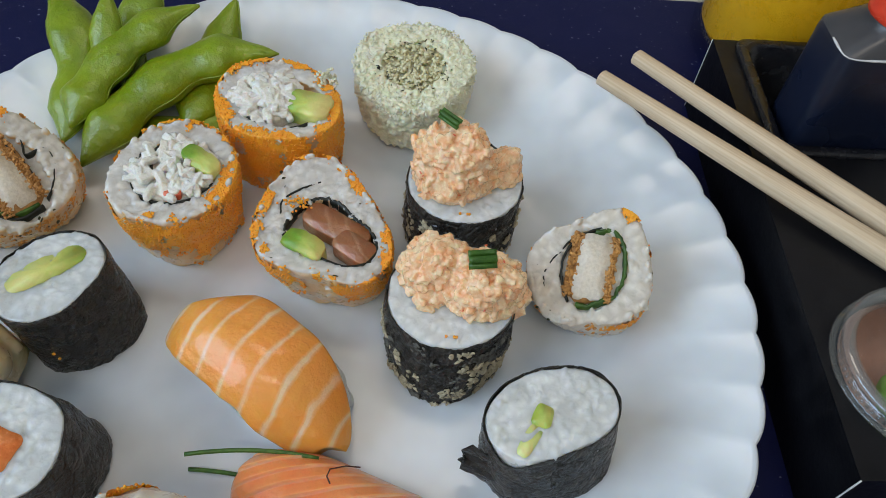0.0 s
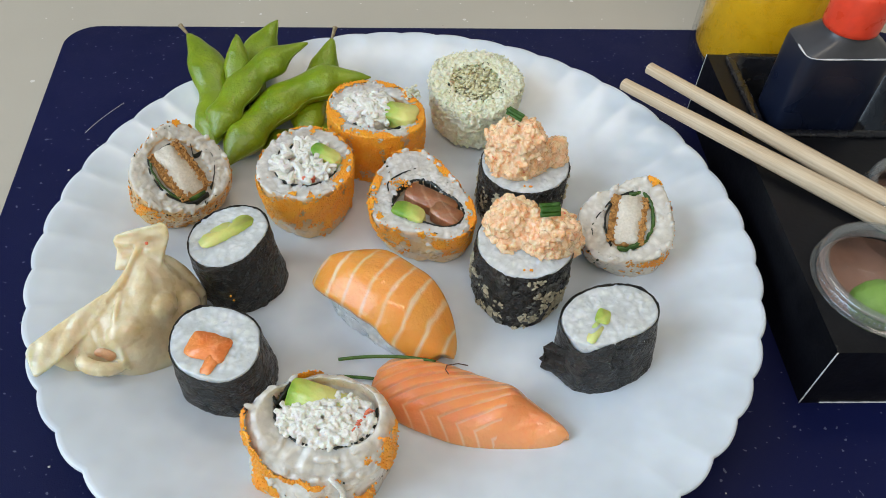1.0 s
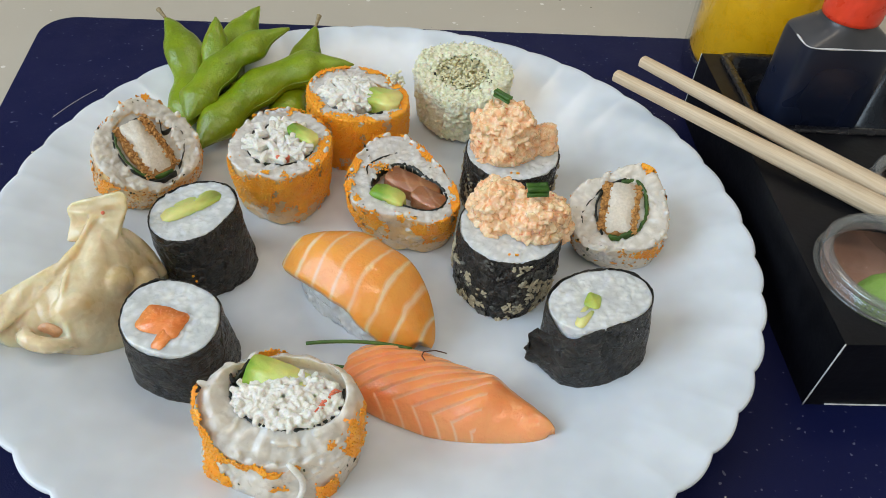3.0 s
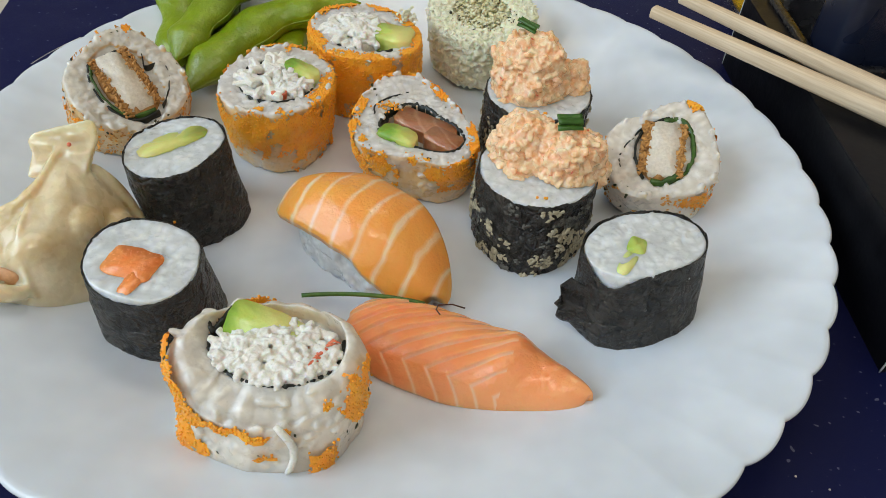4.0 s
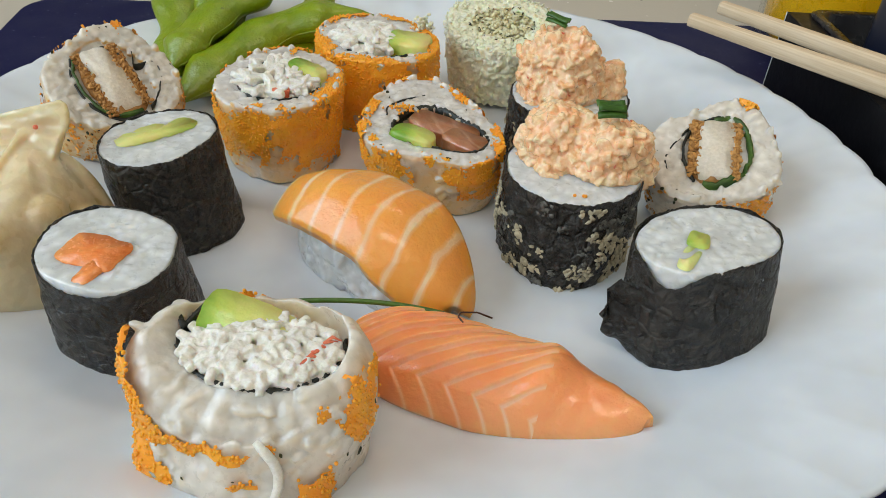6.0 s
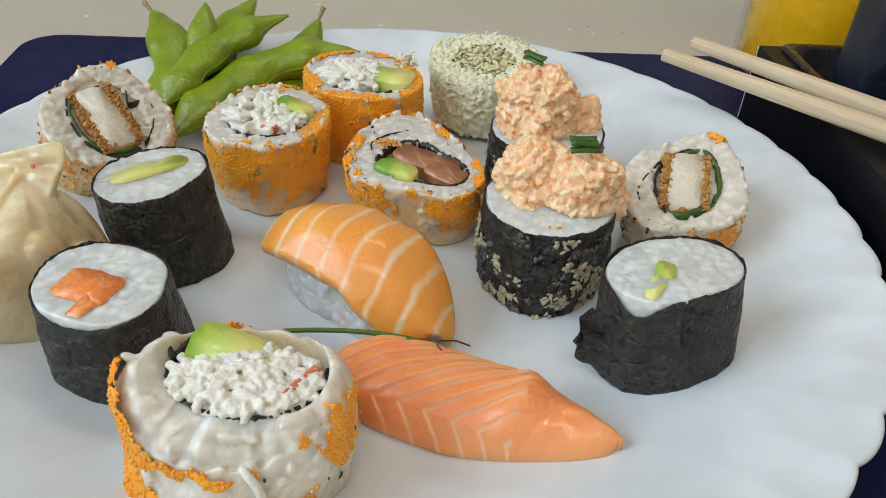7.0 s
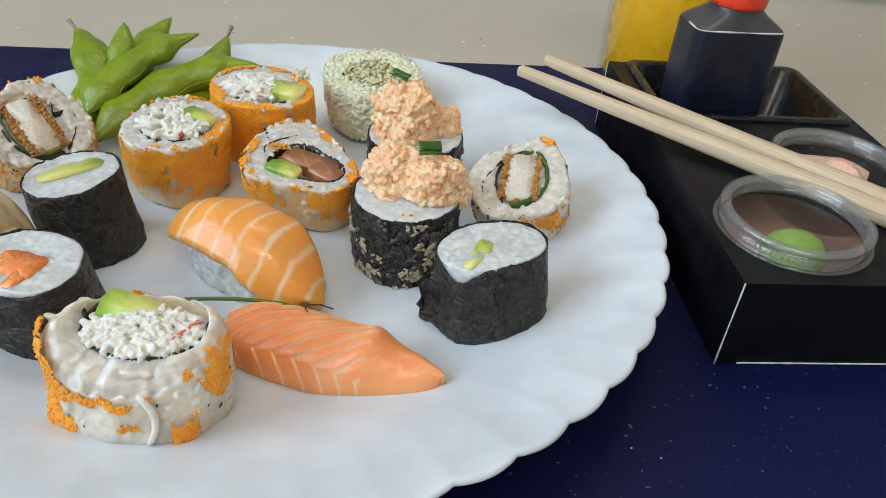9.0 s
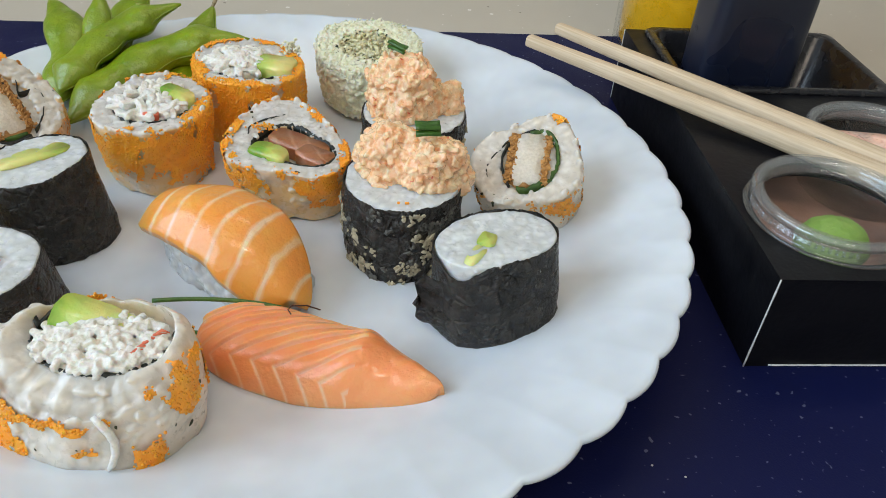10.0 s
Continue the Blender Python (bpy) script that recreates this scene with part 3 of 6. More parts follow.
def dinner_plate(m, label):
    ob = thing("dinner_plate", m, label, "plate")
    bm = bmesh.new()
    n = 576
    radii = [0.02, 0.045, 0.065, 0.074, 0.080, 0.086, 0.092, 0.098, 0.104, 0.110, 0.116, 0.121, 0.125, 0.128, 0.1302, 0.1315]

    def edge(a):
        s = abs(math.cos(SCALLOPS * 0.5 * (a - PHASE)))
        return 1 + 0.012 * (s ** 0.8 - 0.6)

    def flute(a, r):
        t = max(0.0, (r - 0.084) / 0.048)
        s = abs(math.cos(SCALLOPS * 0.5 * (a - PHASE)))
        return 0.0002 * t * t * (s - 0.6)
    angles = [2 * math.pi * i / n for i in range(n)]
    rings = []
    for r in radii:
        t = max(0.0, (r - 0.10) / 0.0315)
        rings.append([(r * (1 + (edge(a) - 1) * t * t) * math.cos(a), r * (1 + (edge(a) - 1) * t * t) * math.sin(a), plate_height(r) - flute(a, r)) for a in angles])
    for dr, dz in ((0.0007, -0.0006), (0.0008, -0.0013), (0.0002, -0.0022)):
        rings.append([((0.1315 + dr) * edge(a) * math.cos(a), (0.1315 + dr) * edge(a) * math.sin(a), plate_height(0.1315) + dz - flute(a, 0.1315)) for a in angles])
    for r in (0.126, 0.116, 0.104, 0.092, 0.082):
        rings.append([(r * math.cos(a), r * math.sin(a), plate_height(r) - 0.0032) for a in angles])
    rings.append([(0.078 * math.cos(a), 0.078 * math.sin(a), 0.0) for a in angles])
    rings.append([(0.074 * math.cos(a), 0.074 * math.sin(a), 0.0) for a in angles])
    rings.append([(0.072 * math.cos(a), 0.072 * math.sin(a), 0.0018) for a in angles])
    loft(bm, rings)
    part("plate_body", bm, PLATE, ob)
    return ob


dinner_plate(pose(0, 0, 0), "white opal glass dinner plate with a scalloped fluted rim")


# ---- sushi builders ----
def outline(r, terms=()):
    """Radius by angle: r with soft corners and dents, (order, share, degrees)."""
    return lambda a: r * (1 + sum(s * math.cos(k * (a - radians(p))) for k, s, p in terms))


def flat(a):
    return 0.0


class Drum:
    """A piece cut from a roll: foot and top are (x, y, outline) in the thing's own plan, the cut face lies h high and slopes; at() is a place on its side."""

    def __init__(self, foot, top, h, slope=(0.0, 0.0), bulge=0.03, dent=0.0, seed=0.0, rim=flat):
        self.foot, self.top, self.h, self.slope, self.bulge, self.dent, self.seed, self.rim = foot, top, h, slope, bulge, dent, seed, rim

    def face(self, x, y):
        return self.h + self.slope[0] * x + self.slope[1] * y

    def onto(self, x, y, z=0.0):
        """A place on the cut face: x, y from its middle, z over it."""
        return Vector((self.top[0] + x, self.top[1] + y, self.face(x, y) + z))

    def lay(self, bm):
        """Carries a mesh built flat at the origin onto the cut face."""
        for v in bm.verts:
            v.co = self.onto(*v.co)
        return bm

    def at(self, a, t, lift=0.0):
        s = min(t, 1.0)
        r = self.foot[2](a) * (1 - s) + self.top[2](a) * s
        r = r * (1 + self.bulge * math.sin(math.pi * s)) + lift
        if self.dent:
            r += self.dent * (1 - 0.8 * s ** 6) * noise.noise(Vector((math.cos(a) * 2.2 + self.seed, math.sin(a) * 2.2, s * 2.4)))
        over = max(0.0, t - 1.0) * self.h
        r -= over
        dx, dy = r * math.cos(a), r * math.sin(a)
        z = s * (self.face(dx, dy) + self.rim(a) * s)
        return Vector((self.foot[0] * (1 - s) + self.top[0] * s + dx, self.foot[1] * (1 - s) + self.top[1] * s + dy, z))


def solid(out, h, lump=0.0006, freq=300, seed=0.0, n=96, edge=0.94):
    """A standing lump with plan out(a) and height h."""
    bm = bmesh.new()
    ang = [2 * math.pi * i / n for i in range(n)]
    rings = []
    for f, z in ((0.55, 0), (0.93, 0), (0.99, 0.06), (1, 0.3), (1, 0.6), (1, 0.85), (0.985, 0.97), (edge, 1), (0.8, 1), (0.6, 1), (0.4, 1), (0.2, 1)):
        rings.append([(out(a) * f * math.cos(a), out(a) * f * math.sin(a), h * z) for a in ang])
    loft(bm, rings)
    shake(bm, lump * 1.4, freq * 0.4, seed + 9)
    shake(bm, lump, freq, seed)
    return bm


def rice_body(parent, drum, rng, hollow=None, hollow_at=(0.0, 0.0), depth=0.004, lump=0.0005, top=150, side=0, material=None, keep_in=0.95, edge=0.95, soften=2, round_off=0.0, label="sticky pressed white sushi rice"):
    """Pressed rice: a lump with grains melted into its cut face and its side; hollow is the bed of the filling."""
    n = 120
    ang = [2 * math.pi * i / n for i in range(n)]
    tx, ty = drum.top[0], drum.top[1]
    bm = bmesh.new()

    def level(f):
        return [drum.at(a, 0) * f + Vector((drum.foot[0], drum.foot[1], 0)) * (1 - f) for a in ang]
    rings = [level(0.5), level(0.94)]
    high = 0.93 - round_off / drum.h if round_off else 0.9
    rings += [[drum.at(a, 0.04 + high * k / 9) for a in ang] for k in range(10)]
    rim = [drum.at(a, 1.0) - Vector((tx, ty, 0)) for a in ang]
    if round_off:
        for f, low in ((0.99, 1.0), (0.95, 0.55), (0.89, 0.2)):
            rings.append([Vector((tx + p.x * f, ty + p.y * f, p.z - round_off * low)) for p in rim])
    else:
        rings.append([Vector((tx + p.x * 0.988, ty + p.y * 0.988, p.z * 0.985)) for p in rim])

    def on_face(f, sink=0.0):
        ring = []
        for a, p in zip(ang, rim):
            q = p * edge
            if hollow:
                r = hollow(a)
                q = q.lerp(Vector((hollow_at[0] + r * math.cos(a), hollow_at[1] + r * math.sin(a), 0)), f)
            else:
                q = q * (1 - f)
            fade = 1 - f
            ring.append(Vector((tx + q.x, ty + q.y, drum.face(q.x, q.y) + drum.rim(a) * fade - sink)))
        return ring
    rings.append(on_face(0.0))
    if hollow:
        rings += [on_face(0.4), on_face(0.8, 0.0002), on_face(1.0, 0.0006), on_face(1.02, depth)]
    else:
        rings += [on_face(f) for f in (0.2, 0.4, 0.6, 0.8)]
    loft(bm, rings)
    shake(bm, lump * 1.5, 110, drum.seed + 9)
    shake(bm, lump, 300, drum.seed)
    shake(bm, lump * 0.5, 800, drum.seed + 4)
    spots = []
    while len(spots) < top:
        a, f = rng.uniform(0, 2 * math.pi), math.sqrt(rng.uniform(0, 1)) * keep_in
        p = drum.at(a, 1.0) - Vector((tx, ty, 0))
        x, y = p.x * f, p.y * f
        if hollow:
            b = math.atan2(y - hollow_at[1], x - hollow_at[0])
            if math.hypot(x - hollow_at[0], y - hollow_at[1]) < hollow(b) + 0.0007:
                continue
        spots.append((drum.onto(x, y, drum.rim(a) * f * f - 0.0007), (rng.uniform(-.2, .2) - drum.slope[0], rng.uniform(-.2, .2) - drum.slope[1], 1), rng.uniform(0, 6.3), (rng.uniform(.0016, .0027), rng.uniform(.0009, .0012), rng.uniform(.0007, .0010))))
    for _ in range(side):
        a, t = rng.uniform(0, 2 * math.pi), rng.uniform(0.05, 0.97 - 1.2 * round_off / drum.h if round_off else 0.99)
        spots.append((drum.at(a, t, -0.0009), (math.cos(a), math.sin(a), rng.uniform(-.15, .15)), rng.uniform(0, 6.3), (rng.uniform(.0018, .0032), rng.uniform(.0011, .0016), rng.uniform(.0007, .0012))))
    if spots:
        bodies(bm, spots, 2, 0.05, rng)
    return fused("rice", bm, material or RICE, parent, label, 0.00032, soften)


def roe_cover(parent, drum, rng, keep, size=0.00037, lift=0.0005):
    """A thin packed layer of roe with beads half sunk in it, where keep(a, t) says so; t past 1 runs over the edge."""
    bm = bmesh.new()
    na, nt_ = 320, 84
    grid = {}

    def spot(a, t):
        q = Vector((math.cos(a) * 6, math.sin(a) * 6, t * 5))
        p = drum.at(a, t, lift + 0.0004 * noise.noise(q) + 0.0002 * noise.noise(q * 4))
        if t > 1:
            p.z += 0.0004
        p.z = max(p.z, size)
        return p

    def vert(i, j):
        i %= na
        if (i, j) not in grid:
            grid[i, j] = bm.verts.new(spot(2 * math.pi * i / na, 1.16 * j / nt_))
        return grid[i, j]
    for i in range(na):
        for j in range(nt_):
            if keep(2 * math.pi * (i + 0.5) / na, 1.16 * (j + 0.5) / nt_):
                bm.faces.new((vert(i, j), vert(i + 1, j), vert(i + 1, j + 1), vert(i, j + 1)))
    if bm.faces:
        part("roe_layer", bm, ROE, parent, "packed layer of orange roe")
    else:
        bm.free()
    spots, step = [], size * 1.75
    for j in range(int(drum.h * 1.2 / step)):
        t = j * step / drum.h
        count = int(2 * math.pi * drum.top[2](0) / step)
        for i in range(count):
            a = 2 * math.pi * (i + 0.5 * (j % 2)) / count + rng.normal() * .012
            tt = t + rng.normal() * .012
            if tt < 0.01 or rng.uniform() > 0.45 or not keep(a + rng.normal() * .03, tt + rng.normal() * .03):
                continue
            s = size * rng.uniform(.75, 1.2)
            spots.append((spot(a, tt) + Vector((math.cos(a), math.sin(a), 0)) * rng.uniform(-.00016, .00012), (0, 0, 1), 0, (s, s, s)))
    return scatter("roe", spots, ROE, parent, 1, 0, "tiny orange roe beads", rng)


def sprinkle(parent, drum, rng, count, keep, material, size, name, label, over=0.05, flatness=0.45):
    """Flakes and crumbs stuck to the side."""
    spots = []
    tries = 0
    while len(spots) < count and tries < count * 40:
        tries += 1
        a, t = rng.uniform(0, 2 * math.pi), rng.uniform(0.02, 1 + over)
        if not keep(a, t):
            continue
        s = rng.uniform(*size)
        spots.append((drum.at(a, t, 0.0002), (math.cos(a) + rng.normal() * .3, math.sin(a) + rng.normal() * .3, rng.normal() * .3), rng.uniform(0, 6.3), (s * rng.uniform(.8, 2.0), s, s * flatness)))
    return scatter(name, spots, material, parent, 1, 0.35, label, rng, smooth=False)


def patchy(seed, freq, low, bias):
    """A mask over the side of a roll: noise above low, shifted by bias(a, t)."""
    def keep(a, t):
        v = noise.noise(Vector((math.cos(a) * freq + seed, math.sin(a) * freq, t * freq * 0.9))) + 0.5 * noise.noise(Vector((math.cos(a) * freq * 3, math.sin(a) * freq * 3 + seed, t * freq * 3))) + 0.25 * noise.noise(Vector((math.cos(a) * freq * 8, math.sin(a) * freq * 8 + seed, t * freq * 8)))
        return v + bias(a, t) > low
    return keep


def spread(smears, grain=0.5, low=-0.3):
    """A mask of smears: each (degrees, height share, their spreads), with ragged edges."""
    def keep(a, t):
        best = -1.0
        for deg, tt, da, dt in smears:
            d = (math.degrees(a) - deg + 180) % 360 - 180
            best = max(best, 1 - math.hypot(d / da, (t - tt) / dt))
        v = grain * noise.noise(Vector((math.cos(a) * 7, math.sin(a) * 7, t * 8))) + 0.35 * noise.noise(Vector((math.cos(a) * 19, math.sin(a) * 19, t * 21)))
        return best + v > low
    return keep


def nori_wrap(parent, drum, thick=0.0003, wave=0.0005, seed=0.0, crush=0.0005, start=0.0, end=360.0, top=flat, low=0.0, name="seaweed_sheet", label="dark roasted seaweed wrap", material=None):
    """The thin sheet round a roll with crinkles and a wavy upper edge; top(a) adds to its height."""
    bm = bmesh.new()
    n, rows = 240, 22
    full = end - start >= 359.9
    rings = []
    for i in range(n + (0 if full else 1)):
        a = radians(start + (end - start) * i / n)
        q = Vector((math.cos(a), math.sin(a), 0))
        w = wave * noise.noise(q * 5 + Vector((seed, 0, 1))) + wave * 0.7 * noise.noise(q * 16 + Vector((0, 0, seed)))
        outer = []
        for k in range(rows + 1):
            t = k / rows
            p3 = Vector((q.x, q.y, t * 1.3))
            d = crush * (0.7 * noise.noise(p3 * 4 + Vector((seed, 0, 0))) + 0.5 * noise.noise(p3 * 10 + Vector((0, seed, 0))) + 0.3 * noise.noise(Vector((q.x * 26, q.y * 26, t * 14 + seed)))) * (1 - 0.6 * t ** 8) + crush * 0.6 * (1 - t)
            p = drum.at(a, low + (1 - low) * t, 0.0004 + d)
            p.z = max(0.0002, p.z + (w + top(a)) * t * t)
            outer.append(p)
        rings.append(outer + [p - q * thick for p in reversed(outer)])
    if full:
        rings.append(rings[0])
    loft(bm, rings, not full, not full)
    if full:
        bmesh.ops.remove_doubles(bm, verts=bm.verts, dist=1e-6)
    return part(name, bm, material or NORI, parent, label)


def ribbon(points, width, thick, wave=0.0, seed=0.0):
    """A strip on edge along points, with a frilled upper edge."""
    bm = bmesh.new()
    up = Vector((0, 0, 1))
    pts = smooth_path([tuple(p) for p in points], 5)
    pts = [Vector(p) for p in pts]
    rings = []
    for i, p in enumerate(pts):
        t = (pts[min(i + 1, len(pts) - 1)] - pts[max(i - 1, 0)]).normalized()
        s = t.cross(up).normalized()
        p = p - up * 0.0003
        w = wave * (noise.noise(Vector((i * 0.45, seed, 0))) + 0.5 * noise.noise(Vector((i * 1.3, seed, 4))))
        rings.append([p + s * thick - up * width, p - s * thick - up * width, p - s * thick + up * w + s * w * 0.8, p + s * thick + up * w + s * w * 0.8])
    loft(bm, rings)
    return bm


def smooth_path(stations, steps):
    """Catmull-Rom through rows of numbers."""
    rows = [np.array(r, float) for r in stations]
    rows = [2 * rows[0] - rows[1]] + rows + [2 * rows[-1] - rows[-2]]
    fine = []
    for a, b, c, d in zip(rows, rows[1:], rows[2:], rows[3:]):
        for k in range(steps):
            t = k / steps
            fine.append(0.5 * (2 * b + (c - a) * t + (2 * a - 5 * b + 4 * c - d) * t * t + (3 * b - a - 3 * c + d) * t ** 3))
    fine.append(rows[-2])
    return fine


def ring_points(cx, cy, rx, ry, a0, a1, n=14, turn=0.0):
    c, s = math.cos(radians(turn)), math.sin(radians(turn))
    pts = []
    for i in range(n):
        a = radians(a0 + (a1 - a0) * i / (n - 1))
        x, y = rx * math.cos(a), ry * math.sin(a)
        pts.append((cx + x * c - y * s, cy + x * s + y * c, 0.0))
    return pts


def place(ob, m):
    ob.matrix_local = m
    return ob


def slab(drum, x, y, turn, w, d, h, top=0.0, tilt=0.0, **shape):
    """A soft-edged piece of filling whose upper face lies top over the cut face."""
    bm = rounded_block(w, d, h, **shape)
    bm.transform(pose(x, y, top - h, tilt, 0, turn))
    return drum.lay(bm)


def shreds(parent, drum, cx, cy, w, d, count, rng, material=None, length=.0035, name="crab_meat", label="white shredded crab stick", dome=0.0015, thick=0.0008, stand_up=0.35, bed=True, lean=None):
    """Chopped shreds in a heap on a bed, melted together where they touch."""
    bm = bmesh.new()
    if bed:
        bm.free()
        bm = solid(lambda a: math.hypot(w * math.cos(a), d * math.sin(a)) * 0.97, 0.005, lump=0.0004, seed=count, n=48)
        bm.transform(pose(cx, cy, -0.0054))
    spots = []
    while len(spots) < count:
        x, y = rng.uniform(-1, 1), rng.uniform(-1, 1)
        if x * x + y * y > 1:
            continue
        turn = rng.uniform(0, 6.3) if lean is None else lean + rng.normal() * .5
        spots.append(((cx + x * w, cy + y * d, dome * (1 - x * x - y * y) + rng.uniform(-.0007, .0006)), (rng.normal() * stand_up, rng.normal() * stand_up, 1), turn,
                      (rng.uniform(.35, 1) * length, thick * rng.uniform(.8, 1.2), thick * rng.uniform(.7, 1.1))))
    bodies(bm, spots, 2, 0.06, rng, True)
    return fused(name, drum.lay(bm), material or CRAB, parent, label, 0.00026, 0)


def base_z(x, y):
    return plate_height(math.hypot(x, y))


def roll(kind, x, y, label, group, sink=0.0):
    return thing(kind, pose(x, y, base_z(x, y) - sink), label, "sushi roll", group)


URAMAKI, MAKI, TARTARES = "uramaki rolls on the plate", "seaweed maki rolls on the plate", "salmon tartare rolls on the plate"


# ---- chicken rolls ----
def chicken_roll(label, x, y, drum, seed, hollow, hollow_at, chicken, spice, roe, material):
    """chicken: x, y, turn, length, width of the white strip; crust: how far the brown crumb reaches on either side of it."""
    rng = np.random.default_rng(seed)
    ob = roll("chicken_uramaki", x, y, label, URAMAKI, 0.0008)
    rice_body(ob, drum, rng, hollow, hollow_at, 0.0014, top=170, side=330, material=material)
    cx, cy, turn, length, width, near, far = chicken
    cross = (near - far) / 2
    c, s = math.cos(radians(turn)), math.sin(radians(turn))
    full = width + near + far
    part("breaded_crust", slab(drum, cx - s * -cross * -1, cy + c * -cross * -1, turn, length * 1.02, full, 0.0056, 0.0001, r=0.04, power=4.5, seed=seed, lump=0.0005, sides=64), CRUST, ob, "brown fried breadcrumb crust")
    part("chicken_strip", slab(drum, cx, cy, turn, length, width, 0.0060, 0.0007, r=0.01, power=7, seed=seed + 1, lump=0.0003, sides=64, layers=9), CHICKEN, ob, "white cooked chicken strip")
    spots = []
    while len(spots) < 420:
        u, v = rng.uniform(-.5, .5) * length, rng.uniform(-width / 2 - far, width / 2 + near)
        if -width / 2 + 0.0006 < v < width / 2 - 0.0006:
            continue
        k = rng.uniform(.00025, .0007)
        spots.append((drum.onto(cx + u * c - v * s, cy + u * s + v * c, rng.uniform(-.0002, .0006)), (rng.normal(), rng.normal(), 1), rng.uniform(0, 6), (k * 1.6, k, k * .7)))
    scatter("crumb_topping", spots, CRUST, ob, 1, 0.3, "brown breadcrumbs", rng, smooth=False)
    sprinkle(ob, drum, rng, *spice)
    sprinkle(ob, drum, rng, 46, lambda a, t: True, HERB_DARK, (.00028, .0006), "herb_seasoning", "dark herb flakes", 0.15)
    roe_cover(ob, drum, rng, roe, 0.00036)
    return ob, rng


drum = Drum((-0.0060, 0.0075, outline(0.0184, ((2, 0.05, 60), (3, 0.03, 0)))), (0.0020, -0.0011, outline(0.0158, ((2, 0.150, 50), (3, 0.050, -3), (4, 0.035, 31)))), 0.0238, (-0.56, 0.50), 0.03, 0.0008, 11)
spiced = patchy(11, 2.6, -0.05, lambda a, t: 0.10 - 1.6 * max(0, t - 0.97))
ob, rng = chicken_roll("spiced chicken uramaki roll with crumbed chicken and leaf filling", -0.0880, 0.0210, drum, 11, outline(0.0106, ((2, 0.10, -40),)), (0.0006, -0.0006), (-0.0004, -0.0016, -39, 0.0166, 0.0090, 0.0026, 0.0020),
                       (1100, spiced, SPICE, (.0002, .0005), "spice_seasoning", "toasted orange and brown spice", 0.0), patchy(18, 2.0, 0.50, lambda a, t: -0.9 * max(0, t - 0.98)), RICE_SPICED)
part("lettuce_strip", drum.lay(ribbon([(-0.0104, -0.0018, 0.0006), (-0.0086, -0.0058, 0.0007), (-0.0050, -0.0090, 0.0007), (-0.0006, -0.0106, 0.0007), (0.0045, -0.0092, 0.0008), (0.0088, -0.0048, 0.0006)], 0.004, 0.00035, 0.0007, 2)), LETTUCE, ob, "green leaf strip")
part("lettuce_edge", drum.lay(ribbon([(-0.0110, -0.0010, 0.0005), (-0.0095, -0.0062, 0.0005), (-0.0052, -0.0100, 0.0005), (0.0000, -0.0116, 0.0005), (0.0052, -0.0102, 0.0005), (0.0098, -0.0048, 0.0005)], 0.004, 0.0003, 0.0004, 5)), NORI_EDGE, ob, "dark wet seaweed under the leaf")
part("seaweed_fold", drum.lay(ribbon([(-0.0008, 0.0122, 0.0004), (0.0018, 0.0096, 0.0004), (0.0034, 0.0064, 0.0004), (0.0072, 0.0098, 0.0005), (0.0102, 0.0082, 0.0005), (0.0110, 0.0030, 0.0005), (0.0104, -0.0028, 0.0005)], 0.003, 0.00015, 0.0004, 7)), NORI_EDGE, ob, "folded black seaweed edge")
part("seaweed_fold", drum.lay(ribbon([(-0.0098, -0.0006, 0.0005), (-0.0066, 0.0046, 0.0004), (-0.0030, 0.0072, 0.0006), (0.0030, 0.0046, 0.0007), (0.0082, 0.0002, 0.0006)], 0.003, 0.0002, 0.0003, 9)), NORI_EDGE, ob, "thin black seaweed round the crust")

drum = Drum((0.0035, 0.0102, outline(0.0168, ((4, 0.03, 20),))), (-0.0014, 0.0008, outline(0.0166, ((2, 0.070, 16), (3, 0.055, -54), (4, 0.053, -33)))), 0.0240, (0.16, 0.40), 0.02, 0.0006, 23)
few = patchy(23, 2.2, 0.18, lambda a, t: 0.12 - 2.2 * max(0, t - 0.98))
ob, rng = chicken_roll("square chicken uramaki roll with pale rice and dotted roe", 0.0850, 0.0030, drum, 23, outline(0.0100, ((2, 0.10, 80),)), (0.0004, 0.0002), (0.0002, 0.0004, 80, 0.0172, 0.0092, 0.0022, 0.0016),
                       (300, few, SPICE, (.00025, .0006), "spice_seasoning", "toasted orange spice", 0.02), spread(((-62, 0.80, 16, 0.14), (-50, 0.62, 7, 0.10), (55, 1.0, 9, 0.10), (-35, 0.5, 7, 0.06), (-100, 0.5, 4, 0.05), (20, 0.9, 6, 0.08)), 0.5, -0.1), RICE_WARM)
part("lettuce_strip", drum.lay(ribbon([(0.0010, 0.0100, 0.0007), (0.0056, 0.0100, 0.0008), (0.0084, 0.0070, 0.0008), (0.0092, 0.0010, 0.0008), (0.0084, -0.0046, 0.0008), (0.0050, -0.0082, 0.0008), (0.0010, -0.0096, 0.0007), (-0.0042, -0.0094, 0.0006)], 0.004, 0.0004, 0.0018, 3)), LETTUCE, ob, "dark green leaf strip")
part("seaweed_fold", drum.lay(ribbon([(0.0030, 0.0112, 0.0004), (-0.0040, 0.0092, 0.0005), (-0.0086, 0.0050, 0.0005), (-0.0128, -0.0004, 0.0004), (-0.0130, -0.0046, 0.0004)], 0.003, 0.0002, 0.0004, 4)), NORI_EDGE, ob, "loose black seaweed edge")
part("seaweed_fold", drum.lay(ribbon([(-0.0050, 0.0080, 0.0006), (-0.0078, 0.0030, 0.0006), (-0.0082, -0.0030, 0.0006), (-0.0064, -0.0088, 0.0006)], 0.003, 0.0003, 0.0004, 6)), NORI_EDGE, ob, "black seaweed round the crust")

